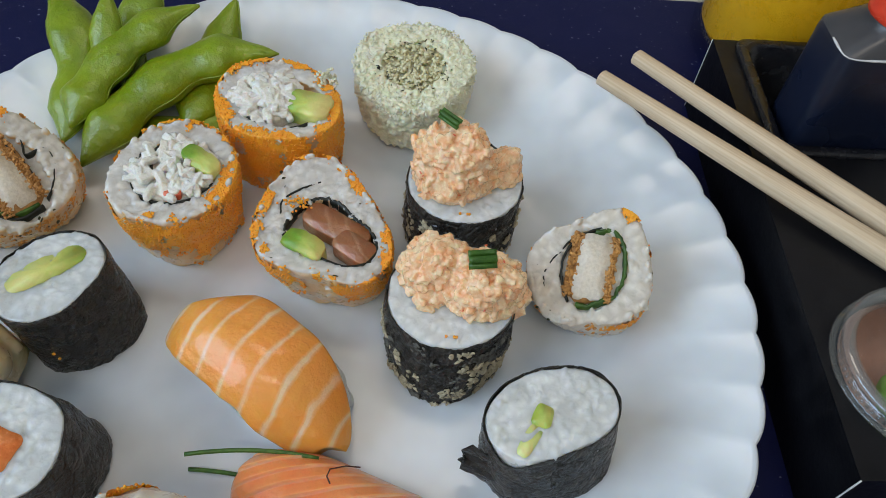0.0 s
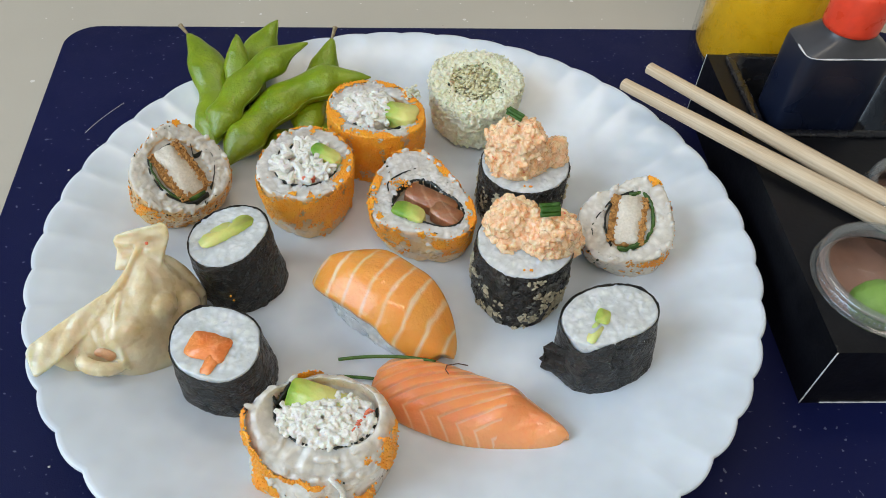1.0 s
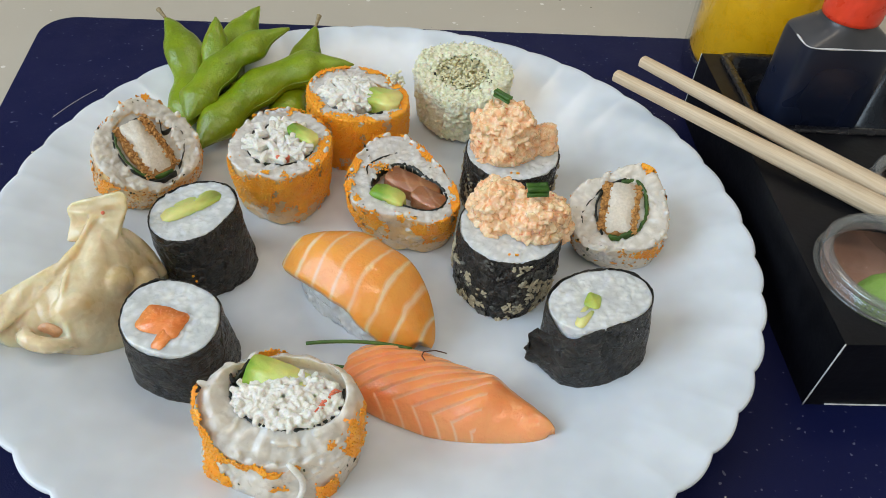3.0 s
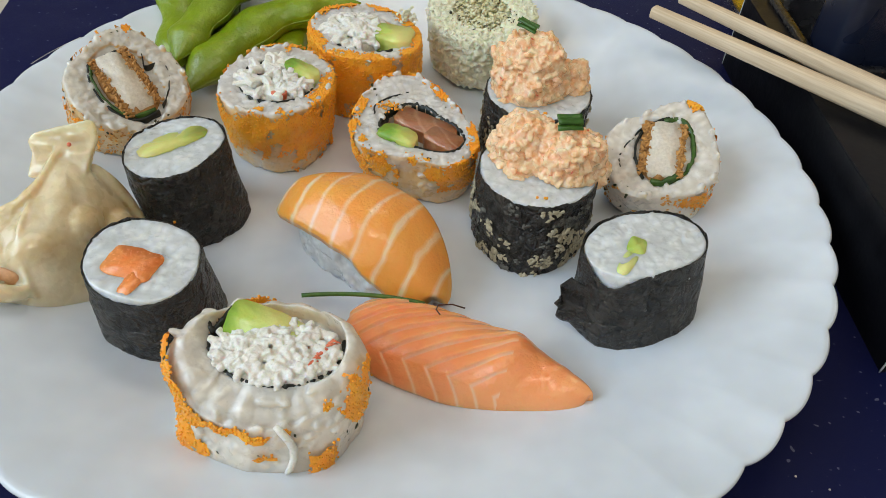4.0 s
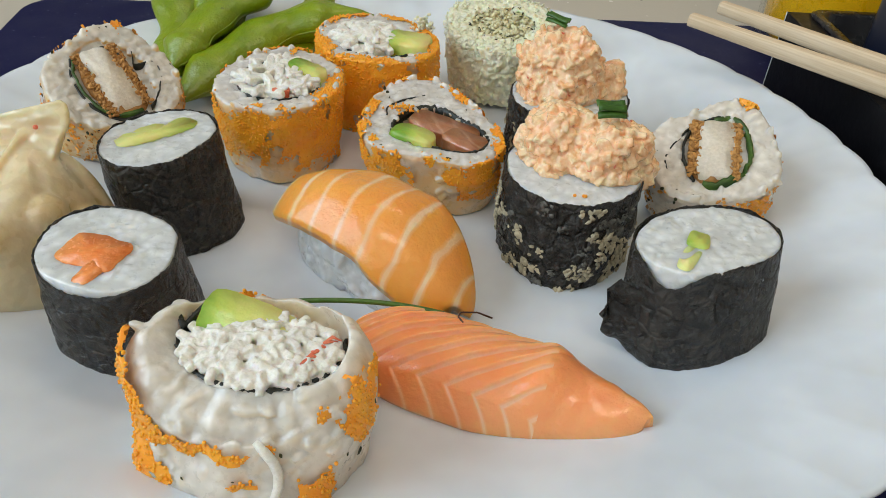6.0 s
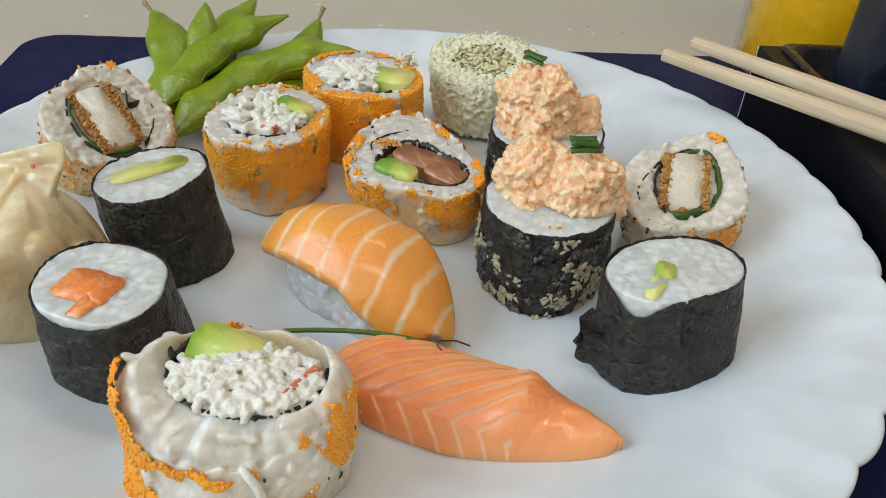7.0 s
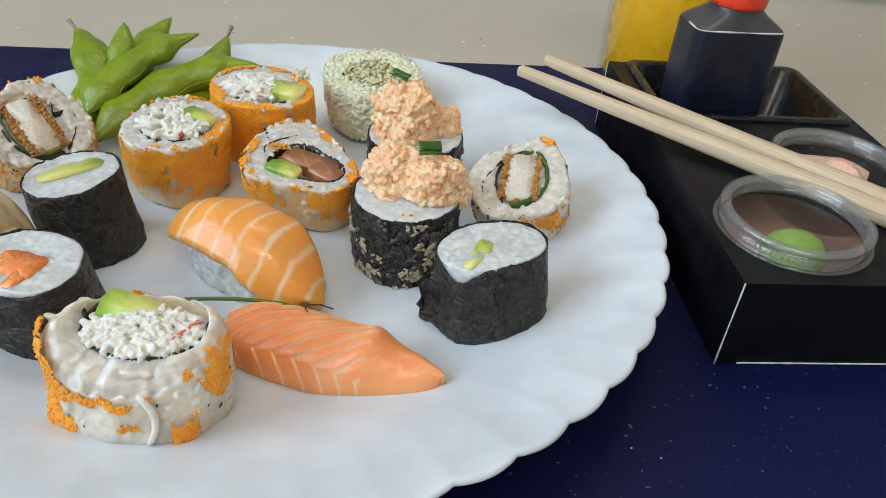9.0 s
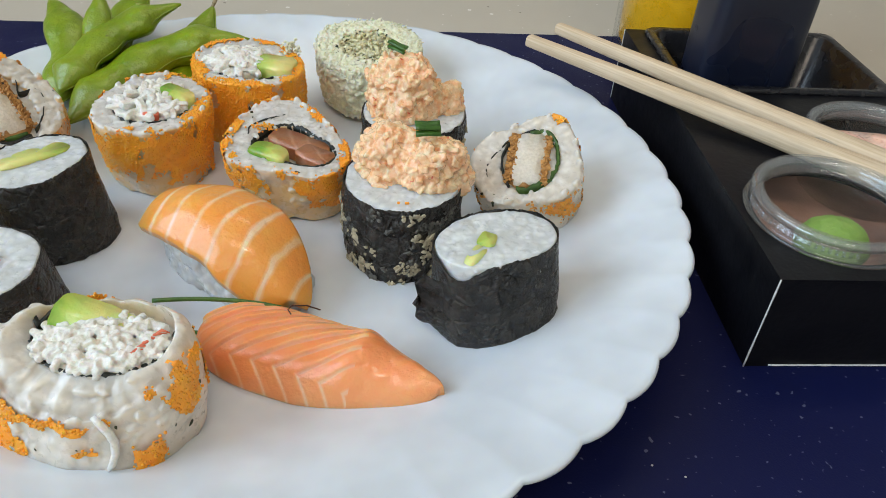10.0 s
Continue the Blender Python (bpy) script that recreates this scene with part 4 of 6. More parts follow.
# ---- crab rolls coated in orange roe ----
rng = np.random.default_rng(31)
drum = Drum((-0.0005, 0.0010, outline(0.0160, ((3, 0.04, 40), (5, 0.02, 0)))), (0, 0, outline(0.0190, ((2, 0.045, 82), (3, 0.020, -21)))), 0.0270, (0.0, 0.04), 0.03, 0.0010, 31)
ob = roll("crab_uramaki", -0.0398, 0.0258, "crab and avocado uramaki roll coated in orange roe", URAMAKI)
rice_body(ob, drum, rng, outline(0.0126), (0.0004, 0.0002), 0.0040, top=150, side=300, material=RICE_STAINED)
roe_cover(ob, drum, rng, patchy(3, 2.3, 0.0, lambda a, t: 0.27 - 4.5 * max(0.0, t - 0.99) - 1.9 * max(0.0, 0.50 - t) + 0.25 * math.cos(a + 0.6) - 0.3 * math.exp(-((t - 1.0) / 0.10) ** 2) * (1 + math.cos(a + 1.9))))
part("inner_seaweed", drum.lay(ribbon(ring_points(0.0003, 0.0001, 0.0126, 0.0120, 150, 345, 18), 0.004, 0.00025, 0.0006, 4)), NORI_EDGE, ob, "thin black seaweed round the filling")
part("inner_seaweed", drum.lay(ribbon([(-0.0040, 0.0112, 0.0008), (-0.0066, 0.0070, 0.0010), (-0.0062, 0.0010, 0.0010), (-0.0046, -0.0040, 0.0008)], 0.004, 0.0003, 0.0005, 8)), NORI_EDGE, ob, "black seaweed curl inside the filling")
shreds(ob, drum, -0.0004, 0.0, 0.0120, 0.0115, 85, rng, length=0.0040, dome=0.0018, thick=0.0011, stand_up=0.35)
part("avocado_piece", slab(drum, 0.0080, 0.0032, -36, 0.0132, 0.0066, 0.006, 0.0026, r=0.06, power=3.6, seed=31, lump=0.0005), AVOCADO, ob, "green and yellow avocado piece")
shreds(ob, drum, 0.0055, -0.0030, 0.0060, 0.0042, 26, rng, length=0.0034, dome=0.0030, bed=False)
part("crab_skin", slab(drum, 0.0030, -0.0098, 15, 0.0052, 0.0024, 0.003, 0.0018, r=0.1, power=3.0, seed=3, lump=0.0005), CRAB_RED, ob, "red crab stick skin")

rng = np.random.default_rng(37)
drum = Drum((0.0, 0.0012, outline(0.0180, ((2, 0.05, -15),))), (0, 0, outline(0.0186, ((2, 0.105, -22), (3, 0.021, -13), (4, 0.02, -29)))), 0.0272, (0.0, 0.06), 0.03, 0.0008, 37)
ob = roll("crab_uramaki", -0.0153, 0.0600, "crab and avocado uramaki roll fully coated in orange roe", URAMAKI)
rice_body(ob, drum, rng, outline(0.0124, ((2, 0.16, -16),)), (0.0016, -0.0006), 0.0040, top=130, side=200, material=RICE_STAINED)
roe_cover(ob, drum, rng, patchy(9, 2.2, -0.15, lambda a, t: 0.30 - 5.0 * max(0.0, t - 1.0) - 0.5 * max(0.0, 0.4 - t)))
part("inner_seaweed", drum.lay(ribbon(ring_points(0.0010, -0.0006, 0.0140, 0.0112, 130, 330, 18, -14), 0.004, 0.00025, 0.0008, 6)), NORI_EDGE, ob, "thin black seaweed round the filling")
shreds(ob, drum, -0.0030, 0.0004, 0.0108, 0.0098, 85, rng, length=0.0036, dome=0.0018, thick=0.0012, stand_up=0.25)
part("avocado_piece", slab(drum, 0.0112, -0.0026, -10, 0.0140, 0.0098, 0.007, 0.0020, r=0.05, power=4.2, seed=37, lump=0.0005), AVOCADO, ob, "green and yellow avocado piece")
crumb_spots = [(drum.onto(0.0150 + rng.normal() * .0016, 0.0090 + rng.normal() * .0014, abs(rng.normal()) * .0022), (rng.normal(), rng.normal(), 1), rng.uniform(0, 6), (.0009, .0006, .0005)) for _ in range(46)]
scatter("crumb_topping", crumb_spots, CRUMB, ob, 1, 0.35, "pale fried crumbs", rng, smooth=False)

# ---- salmon and avocado roll, drop-shaped ----
rng = np.random.default_rng(41)
drum = Drum((0.0018, 0.0028, outline(0.0182, ((2, 0.10, -56), (3, 0.06, -28)))), (0, 0, outline(0.0205, ((2, 0.135, -56), (3, 0.115, -28), (4, 0.03, 33), (5, 0.02, 25)))), 0.0220, (0.0, 0.06), 0.02, 0.0010, 41)
ob = roll("salmon_uramaki", 0.0052, 0.0156, "drop-shaped uramaki roll with salmon, avocado and orange roe", URAMAKI)
bed = outline(0.0118, ((2, 0.20, -28), (3, 0.10, -28)))
rice_body(ob, drum, rng, bed, (0.0030, -0.0040), 0.0050, top=170, side=260, material=RICE_STAINED)
roe_cover(ob, drum, rng, patchy(5, 2.4, 0.05, lambda a, t: 0.20 - 2.6 * max(0.0, t - 0.97) - 1.0 * max(0, 0.40 - t) + 0.20 * math.cos(2 * a)))
part("inner_seaweed", drum.lay(ribbon([(0.0030 + bed(a) * math.cos(a), -0.0040 + bed(a) * math.sin(a), 0.0003) for a in (2 * math.pi * k / 30 for k in range(31))], 0.004, 0.0003, 0.0007, 4)), NORI_EDGE, ob, "thin black seaweed round the filling")
part("inner_seaweed", drum.lay(ribbon([(-0.0120, 0.0010, 0.0004), (-0.0122, 0.0060, 0.0004), (-0.0082, 0.0104, 0.0004), (-0.0020, 0.0140, 0.0004)], 0.003, 0.00025, 0.0004, 5)), NORI_EDGE, ob, "black seaweed end folded into the rice")
for sx, sy, turn, w, d, top in ((0.0046, -0.0008, -28, 0.0216, 0.0086, -0.0006), (0.0108, -0.0080, -32, 0.0124, 0.0076, -0.0001)):
    part("salmon_piece", slab(drum, sx, sy, turn, w, d, 0.0050, top, r=0.02, power=4.5, seed=sx * 900, lump=0.0002, sides=64), SALMON_DARK, ob, "dark marinated salmon piece")
part("avocado_piece", slab(drum, -0.0034, -0.0090, -24, 0.0136, 0.0068, 0.006, 0.0014, r=0.06, power=3.8, seed=3, lump=0.0004), AVOCADO_BRIGHT, ob, "green avocado piece")
bits = [(drum.onto(-0.0080 + rng.normal() * .0024, 0.0056 + rng.normal() * .0012, 0.0004), (0, 0, 1), 0, (.0004,) * 3) for _ in range(50)]
scatter("roe", bits, ROE, ob, 1, 0, "roe beads over the folded rice", rng)
sprinkle(ob, drum, rng, 14, lambda a, t: t > 0.95, HERB_DARK, (.0003, .0007), "herb_seasoning", "dark seaweed flecks on the rice", 0.3)

# ---- open crab roll with a wedge of avocado ----
rng = np.random.default_rng(53)
front_rim = lambda a: 0.0026 * math.cos(2 * a) + 0.0018 * math.sin(a) + 0.0020 * noise.noise(Vector((math.cos(a) * 3, math.sin(a) * 3, 2))) + 0.0008 * noise.noise(Vector((math.cos(a) * 9, math.sin(a) * 9, 5)))
drum = Drum((0.0002, -0.0024, outline(0.0196, ((2, 0.090, 4), (3, 0.02, 60)))), (0, 0, outline(0.0184, ((2, 0.150, 3), (4, 0.035, 0), (3, 0.02, 90)))), 0.0254, (0.0, 0.0), 0.04, 0.0022, 53, front_rim)
ob = roll("crab_uramaki", -0.0198, -0.0832, "open crab uramaki roll with avocado wedge and patches of roe", URAMAKI)
rice_body(ob, drum, rng, outline(0.0134, ((2, 0.17, -8),)), (0.0018, 0.0022), 0.0050, 0.00025, 8, 260, RICE_WARM, edge=0.82, soften=5, round_off=0.0032)
roe_cover(ob, drum, rng, spread(((-19, 0.74, 9, 0.20), (-172, 0.97, 9, 0.07), (-160, 0.93, 8, 0.08), (-149, 0.87, 7, 0.10), (-141, 0.72, 8, 0.12), (-144, 0.52, 9, 0.10), (-138, 0.34, 10, 0.12), (-122, 0.74, 10, 0.06), (-105, 0.78, 11, 0.05), (-90, 0.76, 8, 0.04), (-110, 0.13, 9, 0.08), (-92, 0.07, 12, 0.05), (-45, 0.32, 8, 0.10), (-56, 0.22, 10, 0.03),
          (-68, 0.80, 3, 0.05), (-38, 0.86, 3, 0.03), (175, 0.6, 10, 0.2), (150, 0.4, 16, 0.3), (110, 0.7, 14, 0.2), (60, 0.4, 18, 0.25), (20, 0.6, 10, 0.2), (-6, 0.93, 5, 0.05), (-86, 0.47, 4, 0.03), (-79, 0.46, 3, 0.03), (-156, 0.55, 3, 0.03), (-162, 0.72, 3, 0.03)), 0.6, -0.25))
part("inner_seaweed", drum.lay(ribbon(ring_points(0.0018, 0.0018, 0.0152, 0.0112, 150, 378, 26, -6), 0.006, 0.0003, 0.0012, 6)), NORI_EDGE, ob, "torn black seaweed round the filling")
part("inner_seaweed", drum.lay(ribbon([(-0.0150, 0.0064, 0.0012), (-0.0128, 0.0040, 0.0012), (-0.0112, 0.0070, 0.0016), (-0.0098, 0.0104, 0.0018)], 0.005, 0.0004, 0.0010, 2)), NORI_EDGE, ob, "crumpled dark seaweed beside the avocado")
bm = rounded_block(0.0215, 0.0098, 0.0120, 0.03, power=9, seed=5, lump=0.0002, sides=44)
for v in bm.verts:
    if v.co.z > 0.0050:
        v.co.z -= 0.50 * max(0.0, v.co.y - 0.0005) + 0.26 * max(0.0, -v.co.y - 0.0005) + 0.13 * max(0.0, v.co.x + 0.004)
        v.co.y *= 1 - 0.35 * max(0.0, v.co.x) / 0.011
bm.transform(pose(0.0008, 0.0084, -0.0080) @ pose(0, 0, 0, 24, 5, -14))
part("avocado_wedge", drum.lay(bm), AVOCADO_WEDGE, ob, "green and yellow avocado wedge")
shreds(ob, drum, 0.0024, -0.0006, 0.0140, 0.0088, 300, rng, length=.0020, dome=0.0018, thick=0.0008, stand_up=0.4)
for k in range(7):
    x0, y0 = 0.0104 + 0.0007 * k, -0.0052 + 0.0012 * k
    bm = bmesh.new()
    tube(bm, [(x0 - 0.0018, y0 - 0.0012, 0.0012 + 0.0002 * (k % 3)), (x0, y0, 0.0018), (x0 + 0.0016, y0 + 0.0010 * (k % 2), 0.0010)], [0.0002, 0.0005, 0.0002], 6, 0.5)
    part("crab_skin", drum.lay(bm), CRAB_RED, ob, "thin red sliver of crab stick skin")
sprinkle(ob, drum, rng, 16, lambda a, t: t < 0.98, HERB_DARK, (.0002, .0005), "herb_seasoning", "dark herb flakes on the rice", 0.1)
bm = bmesh.new()
tube(bm, [drum.at(radians(d), t, lift) for d, t, lift in ((-74, 0.90, 0.0004), (-70, 0.82, 0.0009), (-66, 0.70, 0.0011), (-64, 0.58, 0.0011), (-65, 0.46, 0.0010), (-68, 0.36, 0.0008), (-71, 0.30, 0.0005))], [0.0007, 0.00085, 0.0009, 0.0009, 0.0009, 0.0008, 0.0005], 10)
part("crab_thread", bm, CRAB, ob, "white strip of crab stick hanging down")


# ---- rolls with the seaweed outside ----
def maki(label, x, y, drum, seed, top=flat, wave=0.0005):
    rng = np.random.default_rng(seed)
    ob = roll("maki_roll", x, y, label, MAKI)
    rice_body(ob, drum, rng, lump=0.00025, top=170, keep_in=0.88, edge=0.985)
    nori_wrap(ob, drum, seed=seed, crush=0.0005, wave=wave, top=top)
    return ob, rng


drum = Drum((0.0010, 0.0025, outline(0.0148, ((3, 0.03, 10),))), (0, 0, outline(0.0136, ((2, 0.110, 62), (3, 0.023, 38)))), 0.0288, (0.0, 0.0), 0.0, 0.0008, 61)
ob, rng = maki("avocado maki roll wrapped in dark seaweed", -0.0606, -0.0150, drum, 61)
part("avocado_piece", slab(drum, -0.0008, 0.0016, 42, 0.0212, 0.0074, 0.006, 0.0004, r=0.01, power=2.8, seed=9, lump=0.0006, sides=56), AVOCADO_STRIP, ob, "pale green avocado strip")
scatter("roe", [(drum.at(radians(d), t, 0.0008), (0, 0, 1), 0, (.0005,) * 3) for d, t in ((-88, 0.42), (-86, 0.33))], ROE, ob, 1, 0, "two loose roe beads", rng)

drum = Drum((0.0, 0.0030, outline(0.0150, ((4, 0.03, 40),))), (0, 0, outline(0.0140, ((2, 0.090, -36), (4, 0.036, 40)))), 0.0276, (0.0, 0.0), 0.01, 0.0008, 67)
dip = lambda a: -0.0022 * math.exp(-(((math.degrees(a) + 100 + 180) % 360 - 180) / 34) ** 2)
ob, rng = maki("salmon maki roll wrapped in dark seaweed", -0.0552, -0.0592, drum, 67, dip)
part("salmon_piece", slab(drum, -0.0018, -0.0022, -14, 0.0136, 0.0096, 0.0056, 0.0004, r=0.02, power=6, seed=4, lump=0.0003, sides=60), SALMON_PLAIN, ob, "orange raw salmon piece")
part("salmon_strand", slab(drum, 0.0002, -0.0080, 76, 0.0090, 0.0040, 0.004, 0.0003, r=0.04, power=4.4, seed=2, lump=0.0003), SALMON_PLAIN, ob, "narrow end of the salmon piece")
bm = bmesh.new()
tube(bm, [(-0.010, -0.0122, 0.0006), (-0.007, -0.0138, 0.0014), (-0.004, -0.0140, 0.0006), (-0.002, -0.0135, 0.001)], [0.0010, 0.0018, 0.0016, 0.0007], 8, 0.35)
shake(bm, 0.0006, 500, 3)
part("seaweed_scrap", bm, NORI, ob, "loose torn seaweed scrap at the foot")

drum = Drum((0.0030, 0.0005, outline(0.0160, ((2, 0.080, 15),))), (0, 0, outline(0.0137, ((2, 0.230, 24), (3, 0.02, 0), (4, 0.02, 24)))), 0.0285, (0.0, 0.03), 0.0, 0.0007, 71)
cut = lambda a: -0.0045 * math.exp(-(((math.degrees(a) + 128 + 180) % 360 - 180) / 17) ** 2)
ob, rng = maki("cucumber maki roll with a loose seaweed flap", 0.0700, -0.0428, drum, 71, cut)
part("cucumber_piece", slab(drum, -0.0022, -0.0014, -18, 0.0048, 0.0060, 0.006, 0.0005, r=0.03, power=3.5, seed=7, lump=0.0003), AVOCADO_BRIGHT, ob, "small green cucumber piece")
part("cucumber_sliver", slab(drum, -0.0054, -0.0076, -30, 0.0038, 0.0096, 0.005, 0.0003, r=0.03, power=3.0, seed=8, lump=0.0002), CUCUMBER, ob, "pale green cucumber sliver")
# the loose end of the sheet stands off to the side
bm = bmesh.new()
cols = []
for i in range(33):
    t = i / 32
    x = 0.0030 - 0.0226 * t
    y = -0.0128 + 0.0062 * t ** 1.5 + 0.0004 * math.sin(t * 9)
    top = 0.0262 - 0.0066 * min(1, t / 0.30) + 0.0010 * max(0, t - 0.9) / 0.1 + 0.0004 * noise.noise(Vector((t * 14, 2, 0)))
    low = 0.0005 + 0.0085 * max(0, t - 0.45) ** 1.2 + 0.0008 * noise.noise(Vector((t * 10, 7, 0)))
    cols.append([Vector((x + (0.0022 * noise.noise(Vector((k * 0.9, 9, 0))) + 0.0012 * noise.noise(Vector((k * 2.7, 2, 0)))) * t ** 4, y + 0.0006 * math.sin(k * 0.5 + t * 4), low + (top - low) * k / 16)) for k in range(17)])
loft(bm, [c + [p + Vector((0.0001, 0.0003, 0)) for p in reversed(c)] for c in cols])
part("seaweed_flap", bm, NORI, ob, "loose torn flap of the seaweed sheet")


def tartare_roll(x, y, drum, label, heaps, seed, chive, chive_turn, chive_size):
    """Fried seaweed roll topped with heaps of chopped salmon (x, y, half widths, height, turn) and a piece of spring onion."""
    rng = np.random.default_rng(seed)
    ob = roll("tartare_maki", x, y, label, TARTARES)
    rice_body(ob, drum, rng, lump=0.00025, top=140, keep_in=0.88, edge=0.985)
    nori_wrap(ob, drum, seed=seed, crush=0.0009, wave=0.0008)
    # crumbs sit in clusters, most of them low on the side
    crumbs, film = [], []
    for c in range(150):
        a0, t0, wide = rng.uniform(0, 6.283), rng.beta(0.9, 1.5) * 0.95, rng.uniform(.0004, .0014)
        kind = film if rng.uniform() < 0.35 + 0.45 * t0 else crumbs
        for _ in range(int(rng.integers(4, 22))):
            a, t = a0 + rng.normal() * wide / 0.017, min(0.96, max(0.02, t0 + rng.normal() * wide / drum.h))
            s = rng.uniform(.00028, .0008)
            kind.append((drum.at(a, t, 0.0007 if kind is film else rng.uniform(.0007, .0013)), (math.cos(a) + rng.normal() * .3, math.sin(a) + rng.normal() * .3, rng.normal() * .4), rng.uniform(0, 6.3), (s * rng.uniform(.9, 1.8), s, s * (0.35 if kind is film else 0.6))))
    scatter("batter_film", film, CRUMB_FILM, ob, 1, 0.3, "dull thin batter spots on the seaweed", rng)
    scatter("crumb_coating", crumbs, CRUMB_GREY, ob, 1, 0.35, "pale fried crumbs in clusters", rng, smooth=False)
    bm = bmesh.new()
    lumpy = []
    for hx, hy, hw, hd, hh, turn in heaps:
        core = bmesh.new()
        bmesh.ops.create_icosphere(core, subdivisions=4, radius=1)
        m = pose(hx, hy, 0, 0, 0, turn)
        for v in core.verts:
            v.co = drum.onto(*(m @ Vector((v.co.x * hw * .88, v.co.y * hd * .88, -0.0005 + max(-0.0015, v.co.z * hh * .88)))))
        shake(core, 0.0030, 130, seed)
        shake(core, 0.0014, 340, seed)
        core.normal_update()
        lumpy += [(v.co.copy(), v.normal.copy()) for v in core.verts if v.co.z > drum.h - 0.0008]
        holder = bpy.data.meshes.new("core")
        core.to_mesh(holder)
        core.free()
        bm.from_mesh(holder)
        bpy.data.meshes.remove(holder)
    spots = []
    for _ in range(680):
        p, n = lumpy[rng.integers(len(lumpy))]
        n = n + Vector((rng.normal(), rng.normal(), rng.normal())) * 0.6
        s = rng.uniform(.0006, .0013)
        spots.append((p + n.normalized() * rng.uniform(-.0006, .0005), n, rng.uniform(0, 6.3), (s * rng.uniform(1, 1.9), s, s * rng.uniform(.5, .9))))
    bodies(bm, spots, 2, 0.10, rng, True)
    fused("salmon_tartare", bm, TARTARE, ob, "heap of chopped creamy pink salmon", 0.00028, 1)
    flecks = []
    for _ in range(14):
        p, n = lumpy[rng.integers(len(lumpy))]
        flecks.append((p + n * .0011, n, rng.uniform(0, 6.3), (.0007, .0003, .0003)))
    scatter("chilli_seasoning", flecks, CRAB_RED, ob, 1, 0.2, "tiny red flecks", rng)
    bm = bmesh.new()
    length, width = chive_size
    for k in range(3):
        y0, w = (k - 1.0) * width / 3.2, width / 5.6
        bow = lambda i, e: 0.0005 * math.sin(i * 0.45 + k + e) + 0.0005 * (k % 2) - 0.0009 * ((y0 / width) ** 2) * 4
        loft(bm, [[Vector((-length / 2 + length * i / 8, y0 - w, bow(i, 0))), Vector((-length / 2 + length * i / 8, y0 + w, bow(i, 0.4))), Vector((-length / 2 + length * i / 8, y0 + w * .9, bow(i, 0.4) - 0.0005)), Vector((-length / 2 + length * i / 8, y0 - w * .9, bow(i, 0) - 0.0005))] for i in range(9)])
    place(part("spring_onion", bm, CHIVE, ob, "dark green piece of spring onion"), pose(*chive) @ pose(0, 0, 0, 38, 0, chive_turn))
    scatter("roe", [(drum.onto(dx, -drum.top[2](-1.57) * 0.80, 0.0003), (0, 0, 1), 0, (.0005,) * 3) for dx in (-0.0010, 0.0012, 0.0017)], ROE, ob, 1, 0, "loose orange roe beads", rng)
    return ob


drum = Drum((-0.0006, -0.0022, outline(0.0163, ((3, 0.07, -92), (2, 0.03, 20)))), (0, 0.0014, outline(0.0172, ((2, 0.03, 20),))), 0.0245, (0.0, 0.06), 0.02, 0.0008, 83)
tartare_roll(0.0448, -0.0092, drum, "tartare maki roll in crumb-coated seaweed with wide salmon heap", ((0.0080, 0.0010, 0.0128, 0.0108, 0.0150, -12), (-0.0040, 0.0040, 0.0110, 0.0096, 0.0165, 10)), 83, (0.0066, 0.0010, 0.0415), 10, (0.0074, 0.0050))
drum = Drum((-0.0004, -0.0010, outline(0.0160, ((3, 0.03, -92), (2, 0.03, 20)))), (0, 0, outline(0.0170, ((2, 0.03, 10),))), 0.0245, (0.0, 0.03), 0.02, 0.0008, 89)
tartare_roll(0.0468, 0.0338, drum, "tartare maki roll in crumb-coated seaweed with tall salmon heap", ((-0.0040, 0.0010, 0.0140, 0.0120, 0.0225, 0), (0.0120, 0.0040, 0.0058, 0.0056, 0.0085, 0)), 89, (-0.0065, 0.0035, 0.0462), -40, (0.0070, 0.0034))


